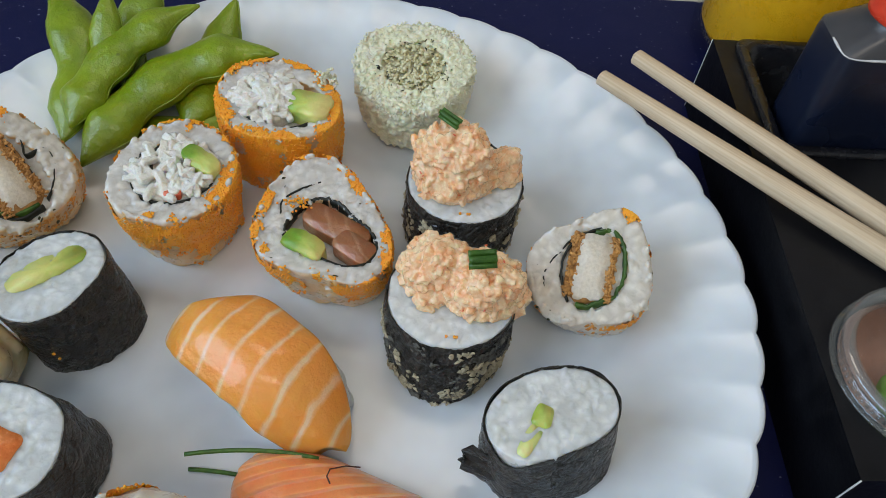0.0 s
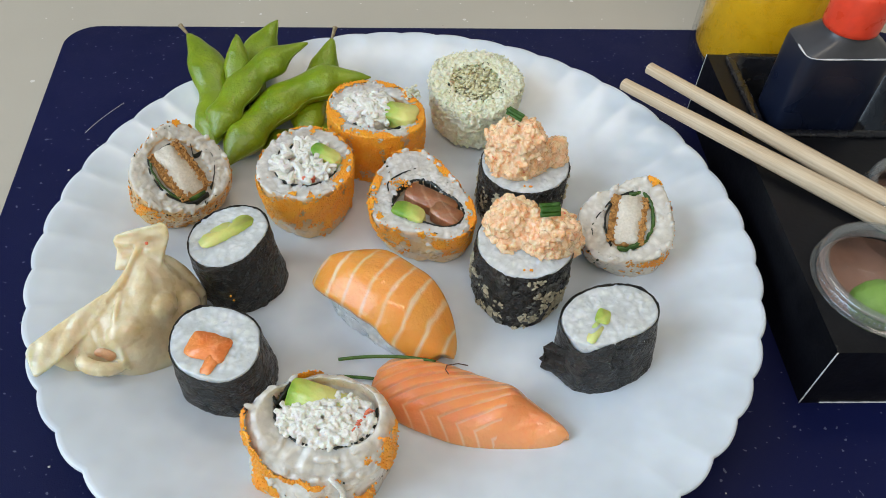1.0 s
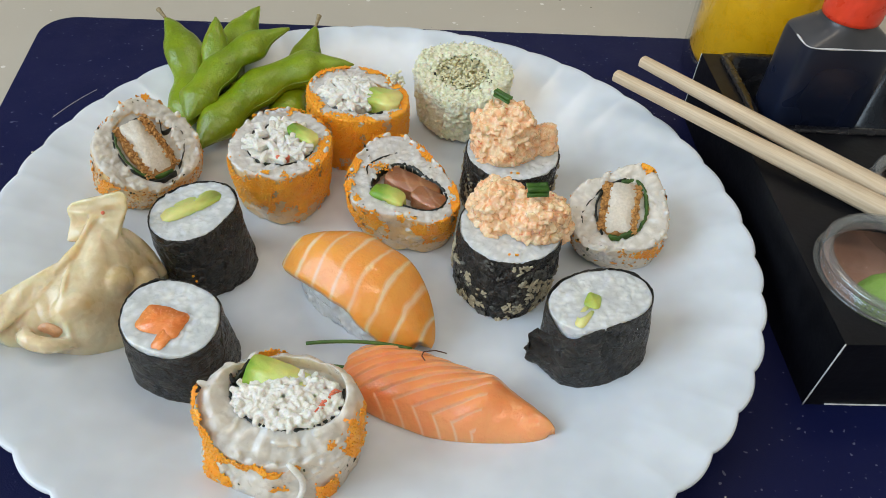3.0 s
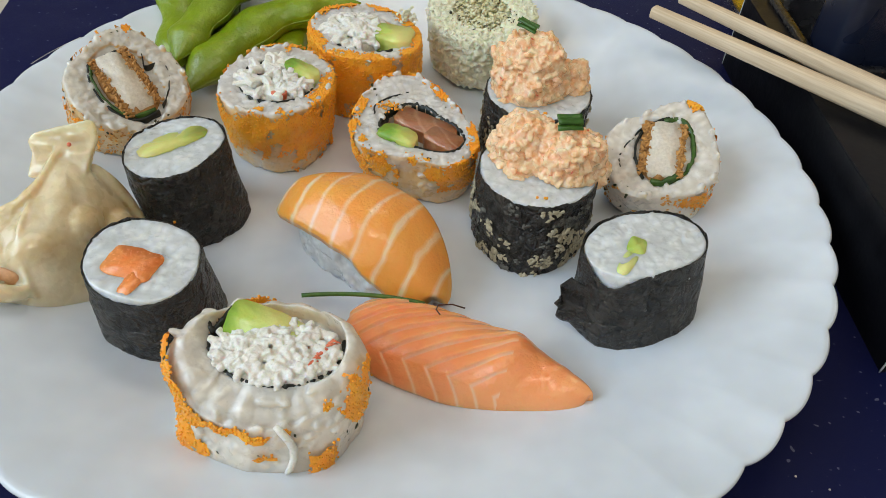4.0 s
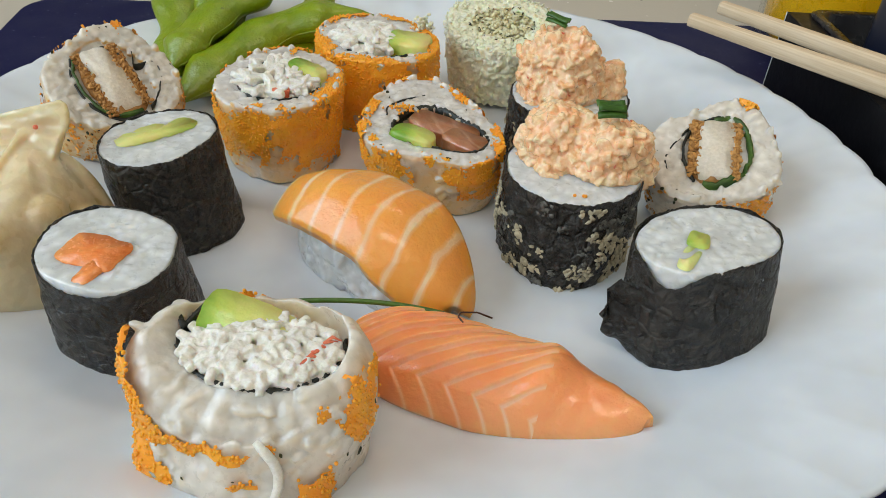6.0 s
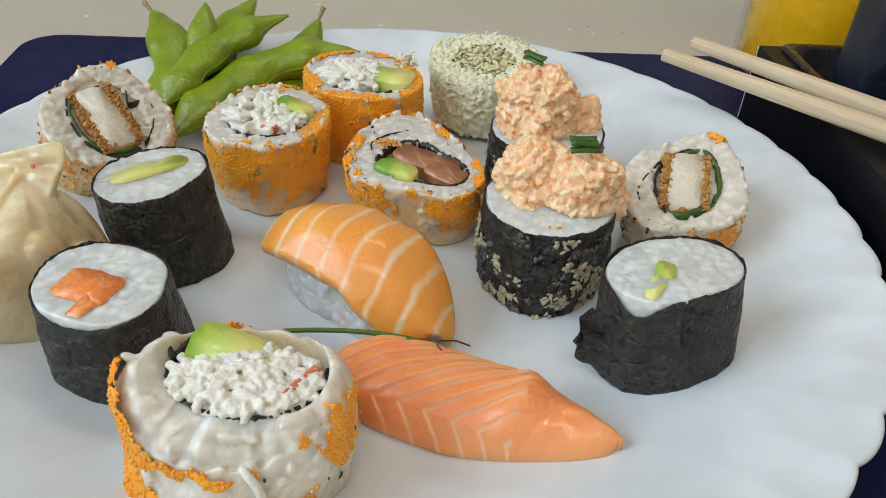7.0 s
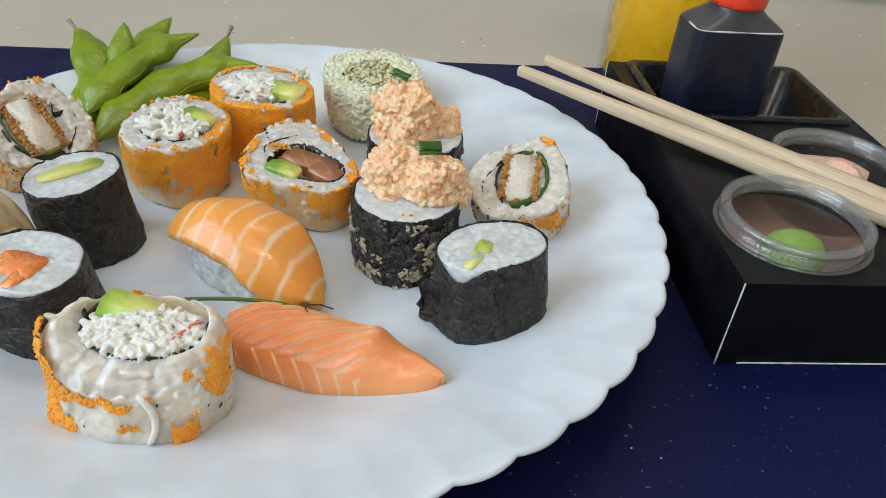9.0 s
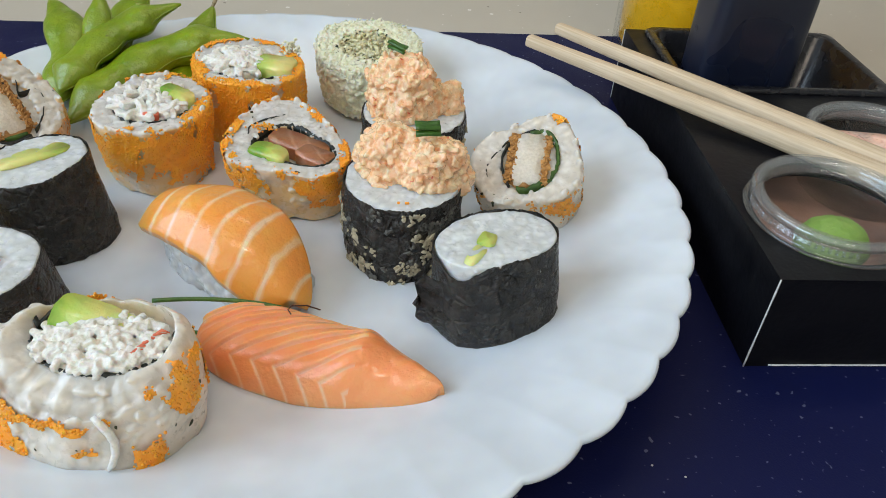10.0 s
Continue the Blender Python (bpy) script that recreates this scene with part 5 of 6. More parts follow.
def tempura_roll():
    rng = np.random.default_rng(97)
    ob = roll("tempura_roll", 0.0272, 0.0848, "round roll covered in pale green tempura crumbs", "", 0.001)
    drum = Drum((0, 0.0008, outline(0.0180, ((3, 0.03, 30),))), (0, -0.0010, outline(0.0202, ((3, 0.03, 30), (5, 0.02, 0)))), 0.0235, (0.0, 0.12), 0.03, 0.0010, 97)
    spots = []
    for _ in range(1500):
        a, t = rng.uniform(0, 6.283), rng.uniform(0.02, 1.0)
        s = rng.uniform(.0004, .0011)
        spots.append((drum.at(a, t, rng.uniform(-.0003, .0006)), (math.cos(a) + rng.normal() * .5, math.sin(a) + rng.normal() * .5, rng.normal() * .5), rng.uniform(0, 6), (s * rng.uniform(1, 2), s, s * .7)))
    for _ in range(1100):
        a, f = rng.uniform(0, 6.283), rng.uniform(0.55, 1.0)
        s = rng.uniform(.0004, .0010)
        r = drum.top[2](a) * f
        spots.append((drum.onto(r * math.cos(a), r * math.sin(a), rng.uniform(-.0004, .0007)), (rng.normal() * .7, rng.normal() * .7, 1), rng.uniform(0, 6), (s * rng.uniform(1, 2), s, s * .7)))
    n = 96
    ang = [2 * math.pi * i / n for i in range(n)]
    bm = bmesh.new()
    rings = [[drum.at(a, 0) * 0.6 for a in ang]] + [[drum.at(a, k / 10) for a in ang] for k in range(11)]
    for f, sink in ((0.93, -0.0004), (0.75, -0.0006), (0.58, 0.0004), (0.50, 0.0022), (0.25, 0.0026)):
        rings.append([drum.onto(drum.top[2](a) * f * math.cos(a), drum.top[2](a) * f * math.sin(a), -sink) for a in ang])
    loft(bm, rings)
    shake(bm, 0.0009, 300, 9)
    bodies(bm, spots, 1, 0.35, rng)
    fused("crumb_coating", bm, CRUMB, ob, "crumb-covered rice body", 0.00036, 0)
    spikes = []
    for _ in range(520):
        a, t = rng.uniform(0, 6.283), rng.uniform(0.75, 1.25)
        spikes.append((drum.at(a, t, 0.0006) + Vector((0, 0, 0.0006)), (rng.normal(), rng.normal(), rng.normal()), rng.uniform(0, 6), (rng.uniform(.0006, .0016), .0003, .0003)))
    scatter("crumb_fringe", spikes, CRUMB, ob, 1, 0.25, "pale ragged tempura crumbs", rng)
    spots = []
    for _ in range(380):
        a, f = rng.uniform(0, 6.283), math.sqrt(rng.uniform(0, 1))
        s = rng.uniform(.0004, .0010)
        spots.append((drum.onto(0.0106 * f * math.cos(a), 0.0106 * f * math.sin(a), -0.0008 + rng.uniform(-.0008, .0012)), (rng.normal() * .7, rng.normal() * .7, 1), rng.uniform(0, 6), (s * rng.uniform(1, 2), s, s * .7)))
    scatter("filling_top", spots, CRUMB_OLIVE, ob, 1, 0.3, "olive brown crumbs over the filling", rng)
    spots = []
    for _ in range(70):
        a, f = rng.uniform(0, 6.283), rng.uniform(0.0080, 0.0145)
        spots.append((drum.onto(f * math.cos(a), f * math.sin(a), 0.0006), (rng.normal(), rng.normal(), 1), rng.uniform(0, 6), (.0007, .0002, .00022)))
    scatter("herb_seasoning", spots, HERB_DARK, ob, 1, 0.2, "dark green herb flakes", rng)
    part("seaweed_end", slab(drum, -0.0122, -0.0035, 20, 0.0022, 0.0036, 0.002, 0.0008, r=0.2), NORI_EDGE, ob, "black seaweed end")
    return ob


tempura_roll()


# ---- nigiri ----
def nigiri(m, label):
    """x runs along the piece to its drooping end, y across it."""
    rng = np.random.default_rng(101)
    ob = thing("salmon_nigiri", m, label, "nigiri", "salmon nigiri on the plate")
    bm = bmesh.new()
    bmesh.ops.create_icosphere(bm, subdivisions=5, radius=1)
    for v in bm.verts:
        q = (abs(v.co.x) ** 3.0 + abs(v.co.y) ** 3.0 + abs(v.co.z) ** 3.0) ** (-1 / 3.0)
        v.co = Vector((-0.0022 + 0.0246 * v.co.x * q, 0.0022 + 0.0128 * v.co.y * q, max(0.0, (0.0190 - 0.0035 * max(0, v.co.x)) * v.co.z * q)))
    shake(bm, 0.0013, 160, 2)
    shake(bm, 0.0006, 420, 5)
    bm.normal_update()
    grains = [(v.co.copy(), v.normal.copy()) for v in bm.verts if v.co.z > 0.001]
    spots = []
    for _ in range(330):
        p, n = grains[rng.integers(len(grains))]
        spots.append((p - n * .0004, n, rng.uniform(0, 6.3), (rng.uniform(.0018, .003), .0013, .0009)))
    bodies(bm, spots, 2, 0.05, rng)
    fused("rice", bm, RICE, ob, "oblong pressed rice ball")
    bm = bmesh.new()
    nu, nv = 110, 40
    tops, lows = [], []
    for i in range(nu + 1):
        u = -1 + 2 * i / nu
        end = math.sqrt(max(0.0, 1 - abs(u) ** 5))
        w = 0.0136 * (0.36 + 0.64 * end) * (1 - 0.34 * max(0, u) ** 2)
        crown = 0.0262 - 0.0130 * max(0, -u - 0.35) ** 1.7 - 0.0200 * max(0, u - 0.10) ** 1.7
        row, under = [], []
        for j in range(nv + 1):
            v = -1 + 2 * j / nv
            x = 0.0262 * u + 0.0030 * v - 0.0006
            hem = 0.0016 * noise.noise(Vector((u * 3.0, 4.0, 0))) + 0.0012 * max(0, u) * (v < 0)
            y = w * v - 0.0008 + (hem * abs(v) ** 3 if v < 0 else 0) - 0.0030 * max(0, u) ** 2
            drop = 0.0086 * max(0, -v - 0.05) ** 2.0 + 0.0046 * max(0, v) ** 2.2
            z = max(0.0014, crown - drop + 0.0005 * noise.noise(Vector((x * 90, v * 1.5, 1))))
            row.append(Vector((x, y, z)))
            under.append(Vector((x * 0.99, y * 0.97, max(0.0004, z - 0.0036 * (0.30 + 0.70 * end) * (1 - 0.35 * abs(v) ** 4)))))
        tops.append(row)
        lows.append(under)
    loft(bm, [a + b[::-1] for a, b in zip(tops, lows)])
    part("salmon_slice", bm, SALMON, ob, "orange raw salmon slice with pale fat lines")
    return ob


nigiri(pose(-0.0025, -0.0297, 0.0040, 0, 0, -36), "salmon nigiri on oblong rice with striped orange fish")


def nigiri_flaked(m, label):
    ob = thing("salmon_nigiri", m, label, "nigiri", "salmon nigiri on the plate")
    bm = bmesh.new()
    nu, nv = 260, 110
    tops, lows = [], []
    for i in range(nu + 1):
        u = -1 + 2 * i / nu
        round_l = math.sqrt(max(0.0, 1 - max(0, -u - 0.35) ** 2 / 0.43))
        back = 0.0135 * (0.30 + 0.70 * round_l) * (1 - 0.70 * max(0, (u - 0.30) / 0.70) ** 1.15)
        fore = 0.0130 * (0.25 + 0.75 * round_l) * (1 - 0.62 * max(0, (u + 0.05) / 1.05) ** 1.25)
        cap = math.sqrt(max(0.0, 1 - max(0, u) ** 16)) * 0.9 + 0.1
        top = (0.0118 + 0.0022 * math.exp(-((u - 0.33) / 0.12) ** 2)) * (0.50 + 0.50 * round_l) * (1 - 0.38 * max(0, u - 0.1) ** 1.4)
        row, under = [], []
        for j in range(nv + 1):
            v = -1 + 2 * j / nv
            y = (back if v > 0 else fore) * v * cap
            x = 0.0330 * u + 0.0010 * v
            d = y + 0.0090
            arm = max(0.0, d) * 1.5 + max(0.0, -d) * 1.3
            c = (x - arm) / 0.0062 + 0.25
            saw = c - math.floor(c)
            step = saw if saw < 0.90 else (1 - saw) * 9.0
            z = 0.0010 + top * max(0.0, 1 - abs(v - 0.20) ** 2.1 / (1.20 if v < 0.20 else 0.80) ** 2.1) ** 0.72
            fade = max(0.0, 1 - v * v) * min(1.0, max(0.0, (0.45 - u) / 0.25)) ** 0.7
            z += 0.0016 * (step - 0.5) * fade
            z += 0.0007 * noise.noise(Vector((x * 120, y * 120, 5))) * (1 - v * v)
            if u > 0.2:
                z += 0.0010 * noise.noise(Vector((x * 260 - y * 130, y * 90, 8))) * (1 - v * v) * min(1, (u - 0.2) * 4)
            row.append(Vector((x, y, max(0.0012, z))))
            under.append(Vector((x, y * 0.97, 0.0)))
        tops.append(row)
        lows.append(under)
    loft(bm, [a + b[::-1] for a, b in zip(tops, lows)])
    part("salmon_slice", bm, SALMON_FLAKED, ob, "pink orange raw salmon with layered flakes")
    bm = bmesh.new()
    tube(bm, [(-0.0050, 0.0112, 0.0106), (-0.0080, 0.0094, 0.0126), (-0.0110, 0.0068, 0.0136), (-0.0108, 0.0048, 0.0140), (-0.0092, 0.0034, 0.0143)], [0.0002] * 5, 6)
    part("dark_thread", bm, HAIR, ob, "thin dark dried thread")
    return ob


nigiri_flaked(pose(0.0258, -0.0652, 0.0040, 0, 0, -19.5), "flaked pink salmon nigiri lying low on the plate")

for pts, name in ((((-0.0186, -0.0536, 0.0160), (-0.0010, -0.0492, 0.0150), (0.0140, -0.0510, 0.0130)), "chive_stem"), (((-0.0200, -0.0532, 0.0046), (-0.0080, -0.0530, 0.0050), (0.0040, -0.0560, 0.0060)), "chive_stem")):
    ob = thing(name, pose(*pts[0]), "thin green chive stem lying beside the nigiri", "chive", "chive stems on the plate")
    bm = bmesh.new()
    tube(bm, [p - Vector(pts[0]) for p in bezier(*pts, 16)], [0.0006] * 16, 8)
    part("stem", bm, CHIVE, ob)


# ---- dumpling ----
def dumpling():
    ob = thing("gyoza_dumpling", pose(-0.0915, -0.0445, 0.0080), "steamed gyoza dumpling with translucent pleated dough", "dumpling")
    bm = bmesh.new()
    # body: ridge, front foot and back foot along its length, with the swell of the filled belly
    body = [(0.0215, 0.0200, 0.003, 0.0220, 0.0150, 0.000, 0.0200, 0.0235, 0.000, 0.0010),
            (0.0160, 0.0195, 0.0160, 0.0210, 0.0050, 0.000, 0.0150, 0.0250, 0.001, 0.0040),
            (0.0060, 0.0185, 0.0285, 0.0180, -0.0065, 0.000, 0.0010, 0.0235, 0.004, 0.0065),
            (0.0012, 0.0060, 0.0240, 0.0095, -0.0160, 0.001, -0.0060, 0.0115, 0.006, 0.0075),
            (-0.0060, -0.0035, 0.0205, 0.0025, -0.0190, 0.003, -0.0120, 0.0035, 0.008, 0.0050),
            (-0.0120, -0.0095, 0.0185, -0.0055, -0.0205, 0.006, -0.0165, -0.0050, 0.011, 0.0022),
            (-0.0180, -0.0155, 0.0178, -0.0150, -0.0200, 0.0145, -0.0195, -0.0130, 0.0150, 0.0006)]
    rings = []
    for i, r in enumerate(smooth_path(body, 8)):
        top, front, back, swell = Vector(r[:3]), Vector(r[3:6]), Vector(r[6:9]), r[9]
        outward = (front - top).cross(Vector((0.75, 0.65, 0))).normalized()
        if outward.y > 0:
            outward = -outward
        pleat = 0.0012 * noise.noise(Vector((i * 0.33, 3.0, 0))) + 0.0005 * noise.noise(Vector((i * 0.9, 7.0, 0)))
        ring = [back.lerp(top, k / 6) - Vector((0, 0, 0.0035)) * math.sin(math.pi * k / 6) for k in range(6)]
        for k in range(11):
            t = k / 10
            ring.append(top.lerp(front, t) + outward * (swell * math.sin(math.pi * t ** 0.8) + pleat * math.sin(math.pi * t) * (1 - t)))
        rings.append(ring)
    loft(bm, rings)

    def sheet(stations):
        """A thick pinched sheet through rows of middle, half width vector and half thickness."""
        fine = smooth_path(stations, 6)
        made = []
        for i, r in enumerate(fine):
            p, w, t = Vector(r[:3]), Vector(r[3:6]), r[6]
            along = (Vector(fine[min(i + 1, len(fine) - 1)][:3]) - Vector(fine[max(i - 1, 0)][:3])).normalized()
            n = along.cross(w.normalized()).normalized() * t
            wob = n * 0.7 * math.sin(i * 0.8)
            made.append([p - w + n, p - w * 0.4 + n * 1.1 - wob, p + w * 0.4 + n + wob, p + w + n * 0.8, p + w - n * 0.8, p + w * 0.4 - n + wob, p - w * 0.4 - n * 1.1 - wob, p - w - n])
        loft(bm, made)
    # fan at the peak, and the long tongue
    sheet([(0.0066, 0.0226, 0.0350, 0.0052, 0.0012, 0.0012, 0.0004), (0.0054, 0.0220, 0.0338, 0.0082, 0.0012, 0.0014, 0.0007), (0.0050, 0.0205, 0.0312, 0.0092, 0.0008, 0.0008, 0.0010), (0.0050, 0.0180, 0.0280, 0.0080, 0.0004, 0.0004, 0.0014), (0.0042, 0.0130, 0.0235, 0.0074, 0.0004, 0.0, 0.0020)])
    sheet([(-0.0030, 0.0010, 0.0215, -0.0005, 0.0022, 0.0022, 0.0015), (-0.0095, -0.0075, 0.0200, -0.0018, 0.0032, 0.0022, 0.0012), (-0.0150, -0.0145, 0.0188, -0.0026, 0.0042, 0.0016, 0.0010), (-0.0195, -0.0200, 0.0182, -0.0030, 0.0046, 0.0010, 0.0009), (-0.0210, -0.0222, 0.0180, -0.0024, 0.0036, 0.0008, 0.0006)])
    # pinched edge along the ridge, side pleats, rolled lip
    edge = [Vector(r[:3]) for r in smooth_path(body, 6)][10:34]
    tube(bm, [p + Vector((-0.0004, 0.0006, 0.0008)) for p in edge], [0.0013 + 0.0004 * math.sin(k * 0.9) for k in range(len(edge))], 8)
    for a, b, c, r in (((0.0085, 0.0175, 0.0265), (0.0135, 0.0120, 0.0235), (0.0200, 0.0105, 0.0080), 0.0016), ((0.0110, 0.0190, 0.0240), (0.0170, 0.0190, 0.0190), (0.0220, 0.0170, 0.0060), 0.0016)):
        tube(bm, bezier(a, b, c, 10), [r * (0.6 + 0.5 * math.sin(math.pi * (k + 1) / 11)) for k in range(10)], 10, 0.8)
    tube(bm, [Vector((0.0026, 0.0026, 0.0030)) + Vector((-0.0045 + 0.0058 * math.cos(a), -0.0182 + 0.0042 * math.sin(a), 0.0085 - 0.0026 * math.sin(a + 0.6))) for a in (math.pi * (0.62 + k * 0.105) for k in range(14))], [0.0019 + 0.0008 * math.sin(math.pi * k / 13) for k in range(14)], 8)
    # lobes where the filling pushes the dough out, and creases between them
    lobes = [((0.0042, -0.0060, 0.0148), (0.0085, 0.0062, 0.0072)), ((0.0122, 0.0034, 0.0160), (0.0066, 0.0054, 0.0066)), ((0.0180, 0.0098, 0.0095), (0.0054, 0.0050, 0.0066))]
    bodies(bm, [(p, (0.1, -0.3, 1), 0.3 * k, size) for k, (p, size) in enumerate(lobes)], 3)
    for a, b, c, r in (((0.0050, 0.0100, 0.0265), (0.0110, -0.0010, 0.0225), (0.0165, -0.0030, 0.0080), 0.0009), ((0.0010, 0.0040, 0.0235), (0.0010, -0.0120, 0.0235), (0.0060, -0.0165, 0.0080), 0.0009)):
        tube(bm, bezier(a, b, c, 12), [r * (0.6 + 0.6 * math.sin(math.pi * k / 11)) for k in range(12)], 8)
    mesh_ob = part("dough", bm, GYOZA, ob, "translucent pale steamed dough")
    fuse = mesh_ob.modifiers.new("fuse", "REMESH")
    fuse.mode, fuse.voxel_size, fuse.use_smooth_shade = "VOXEL", 0.00045, True
    soft = mesh_ob.modifiers.new("soften", "SMOOTH")
    soft.factor, soft.iterations = 0.5, 6
    bm = bmesh.new()
    bmesh.ops.create_icosphere(bm, subdivisions=3, radius=1)
    for v in bm.verts:
        v.co = Vector((-0.0018 + v.co.x * 0.0048, -0.0137 + v.co.y * 0.0018, 0.0122 + v.co.z * 0.0034))
    shake(bm, 0.0008, 300)
    part("filling", bm, GYOZA_FILL, ob, "brownish filling showing at the fold")
    bm = bmesh.new()
    bmesh.ops.create_icosphere(bm, subdivisions=2, radius=0.0006)
    place(part("chili_flake", bm, CRAB_RED, ob, "red chilli flake"), pose(0.0075, 0.0182, 0.0315))
    return ob


dumpling()


# ---- edamame ----
def pod(points, width, beans, label, stem=0, flat=0.62, seed=0):
    a = Vector(points[0])
    ob = thing("edamame_pod", pose(*a), label, "edamame", "edamame pods in a bunch")
    n = 44
    pts = bezier(points[0], points[1], points[2], n) if len(points) == 3 else None
    radii = []
    for i in range(n):
        t = i / (n - 1)
        body = min(1.0, (t / 0.16) ** 0.75 if t < 0.16 else 1.0, ((1 - t) / 0.24) ** 0.85 if t > 0.76 else 1.0)
        swell = 0.90 + 0.10 * math.cos(2 * math.pi * (t * (beans + 0.4) - 0.5))
        radii.append(max(0.0005, width / 2 * body * swell))
    bm = bmesh.new()
    rings = []
    for i, p in enumerate(pts):
        tangent = (pts[min(i + 1, n - 1)] - pts[max(i - 1, 0)]).normalized()
        s = tangent.cross(Vector((0, 0, 1)))
        s = s.normalized() if s.length > 1e-5 else Vector((1, 0, 0))
        u = s.cross(tangent)
        ring = []
        for k in range(24):
            ang = 2 * math.pi * k / 24
            ca, sa = math.cos(ang), math.sin(ang)
            seam = 1 + 0.06 * max(0.0, abs(ca) - 0.93) / 0.07
            ring.append(p - a + s * radii[i] * ca * seam + u * radii[i] * flat * sa * abs(sa) ** -0.15 if abs(sa) > 1e-6 else p - a + s * radii[i] * ca * seam)
        rings.append(ring)
    loft(bm, rings)
    shake(bm, 0.0005, 140, seed)
    part("pod_skin", bm, POD, ob)
    bm = bmesh.new()
    tube(bm, [rings[i][0].lerp(p - a, 0.02) for i, p in enumerate(pts)][1:-1], [0.0003] * (n - 2), 6)
    part("seam", bm, POD_SEAM, ob, "raised paler seam along the pod")
    if stem:
        e, d = (pts[-1], pts[-1] - pts[-3]) if stem > 0 else (pts[0], pts[0] - pts[2])
        d = d.normalized()
        bm = bmesh.new()
        tube(bm, [e - a - d * 0.001, e - a + d * 0.0012, e - a + d * 0.0035, e - a + d * 0.005], [0.0006, 0.0008, 0.0009, 0.0012], 8)
        part("stem", bm, STEM, ob, "dry brown stem end")
    return ob


pod(((-0.0770, 0.0400, 0.0130), (-0.0610, 0.0880, 0.0260), (-0.0190, 0.0835, 0.0300)), 0.0185, 3, "plump glossy green edamame pod lying across the bunch", seed=1, flat=0.75)
pod(((-0.0815, 0.0500, 0.0200), (-0.0790, 0.0830, 0.0300), (-0.0480, 0.0960, 0.0375)), 0.0155, 3, "glossy green edamame pod with dark specks on top", seed=2, flat=0.7)
pod(((-0.0850, 0.0480, 0.0150), (-0.0830, 0.0850, 0.0240), (-0.1050, 0.1065, 0.0330)), 0.0160, 2, "green edamame pod with a dry stem end", 1, seed=3)
pod(((-0.0790, 0.0650, 0.0180), (-0.0760, 0.0800, 0.0300), (-0.0790, 0.0960, 0.0405)), 0.0105, 2, "narrow green edamame pod with a pointed tip", seed=4)
pod(((-0.0740, 0.0700, 0.0150), (-0.0760, 0.0950, 0.0270), (-0.0640, 0.1125, 0.0380)), 0.0155, 2, "broad green edamame pod behind the others", seed=5)
pod(((-0.0480, 0.0600, 0.0130), (-0.0440, 0.0850, 0.0190), (-0.0388, 0.1085, 0.0330)), 0.0140, 2, "green edamame pod with an upright stem end", 1, seed=6)
pod(((-0.0660, 0.0560, 0.0100), (-0.0450, 0.0640, 0.0110), (-0.0290, 0.0760, 0.0105)), 0.0150, 2, "shaded green edamame pod under the bunch", seed=7)
pod(((-0.0900, 0.0620, 0.0130), (-0.0760, 0.0800, 0.0120), (-0.0620, 0.0950, 0.0150)), 0.0150, 2, "shaded green edamame pod at the bottom of the bunch", seed=8)


# ---- things beside the plate ----
BOX_YAW = 2.8
BOX = pose(0.1428, -0.0535, 0, 0, 0, BOX_YAW)
BW, BD, BH = 0.0900, 0.1640, 0.0320


def circle(cx, cy, r, n=48):
    return [(cx + r * math.cos(2 * math.pi * k / n), cy + r * math.sin(2 * math.pi * k / n)) for k in range(n)]


CUP_A, CUP_B = (0.0266, 0.0285), (0.0595, 0.0655)
TRAY_LO, TRAY_HI = (0.0105, 0.1090), (0.0860, 0.1600)


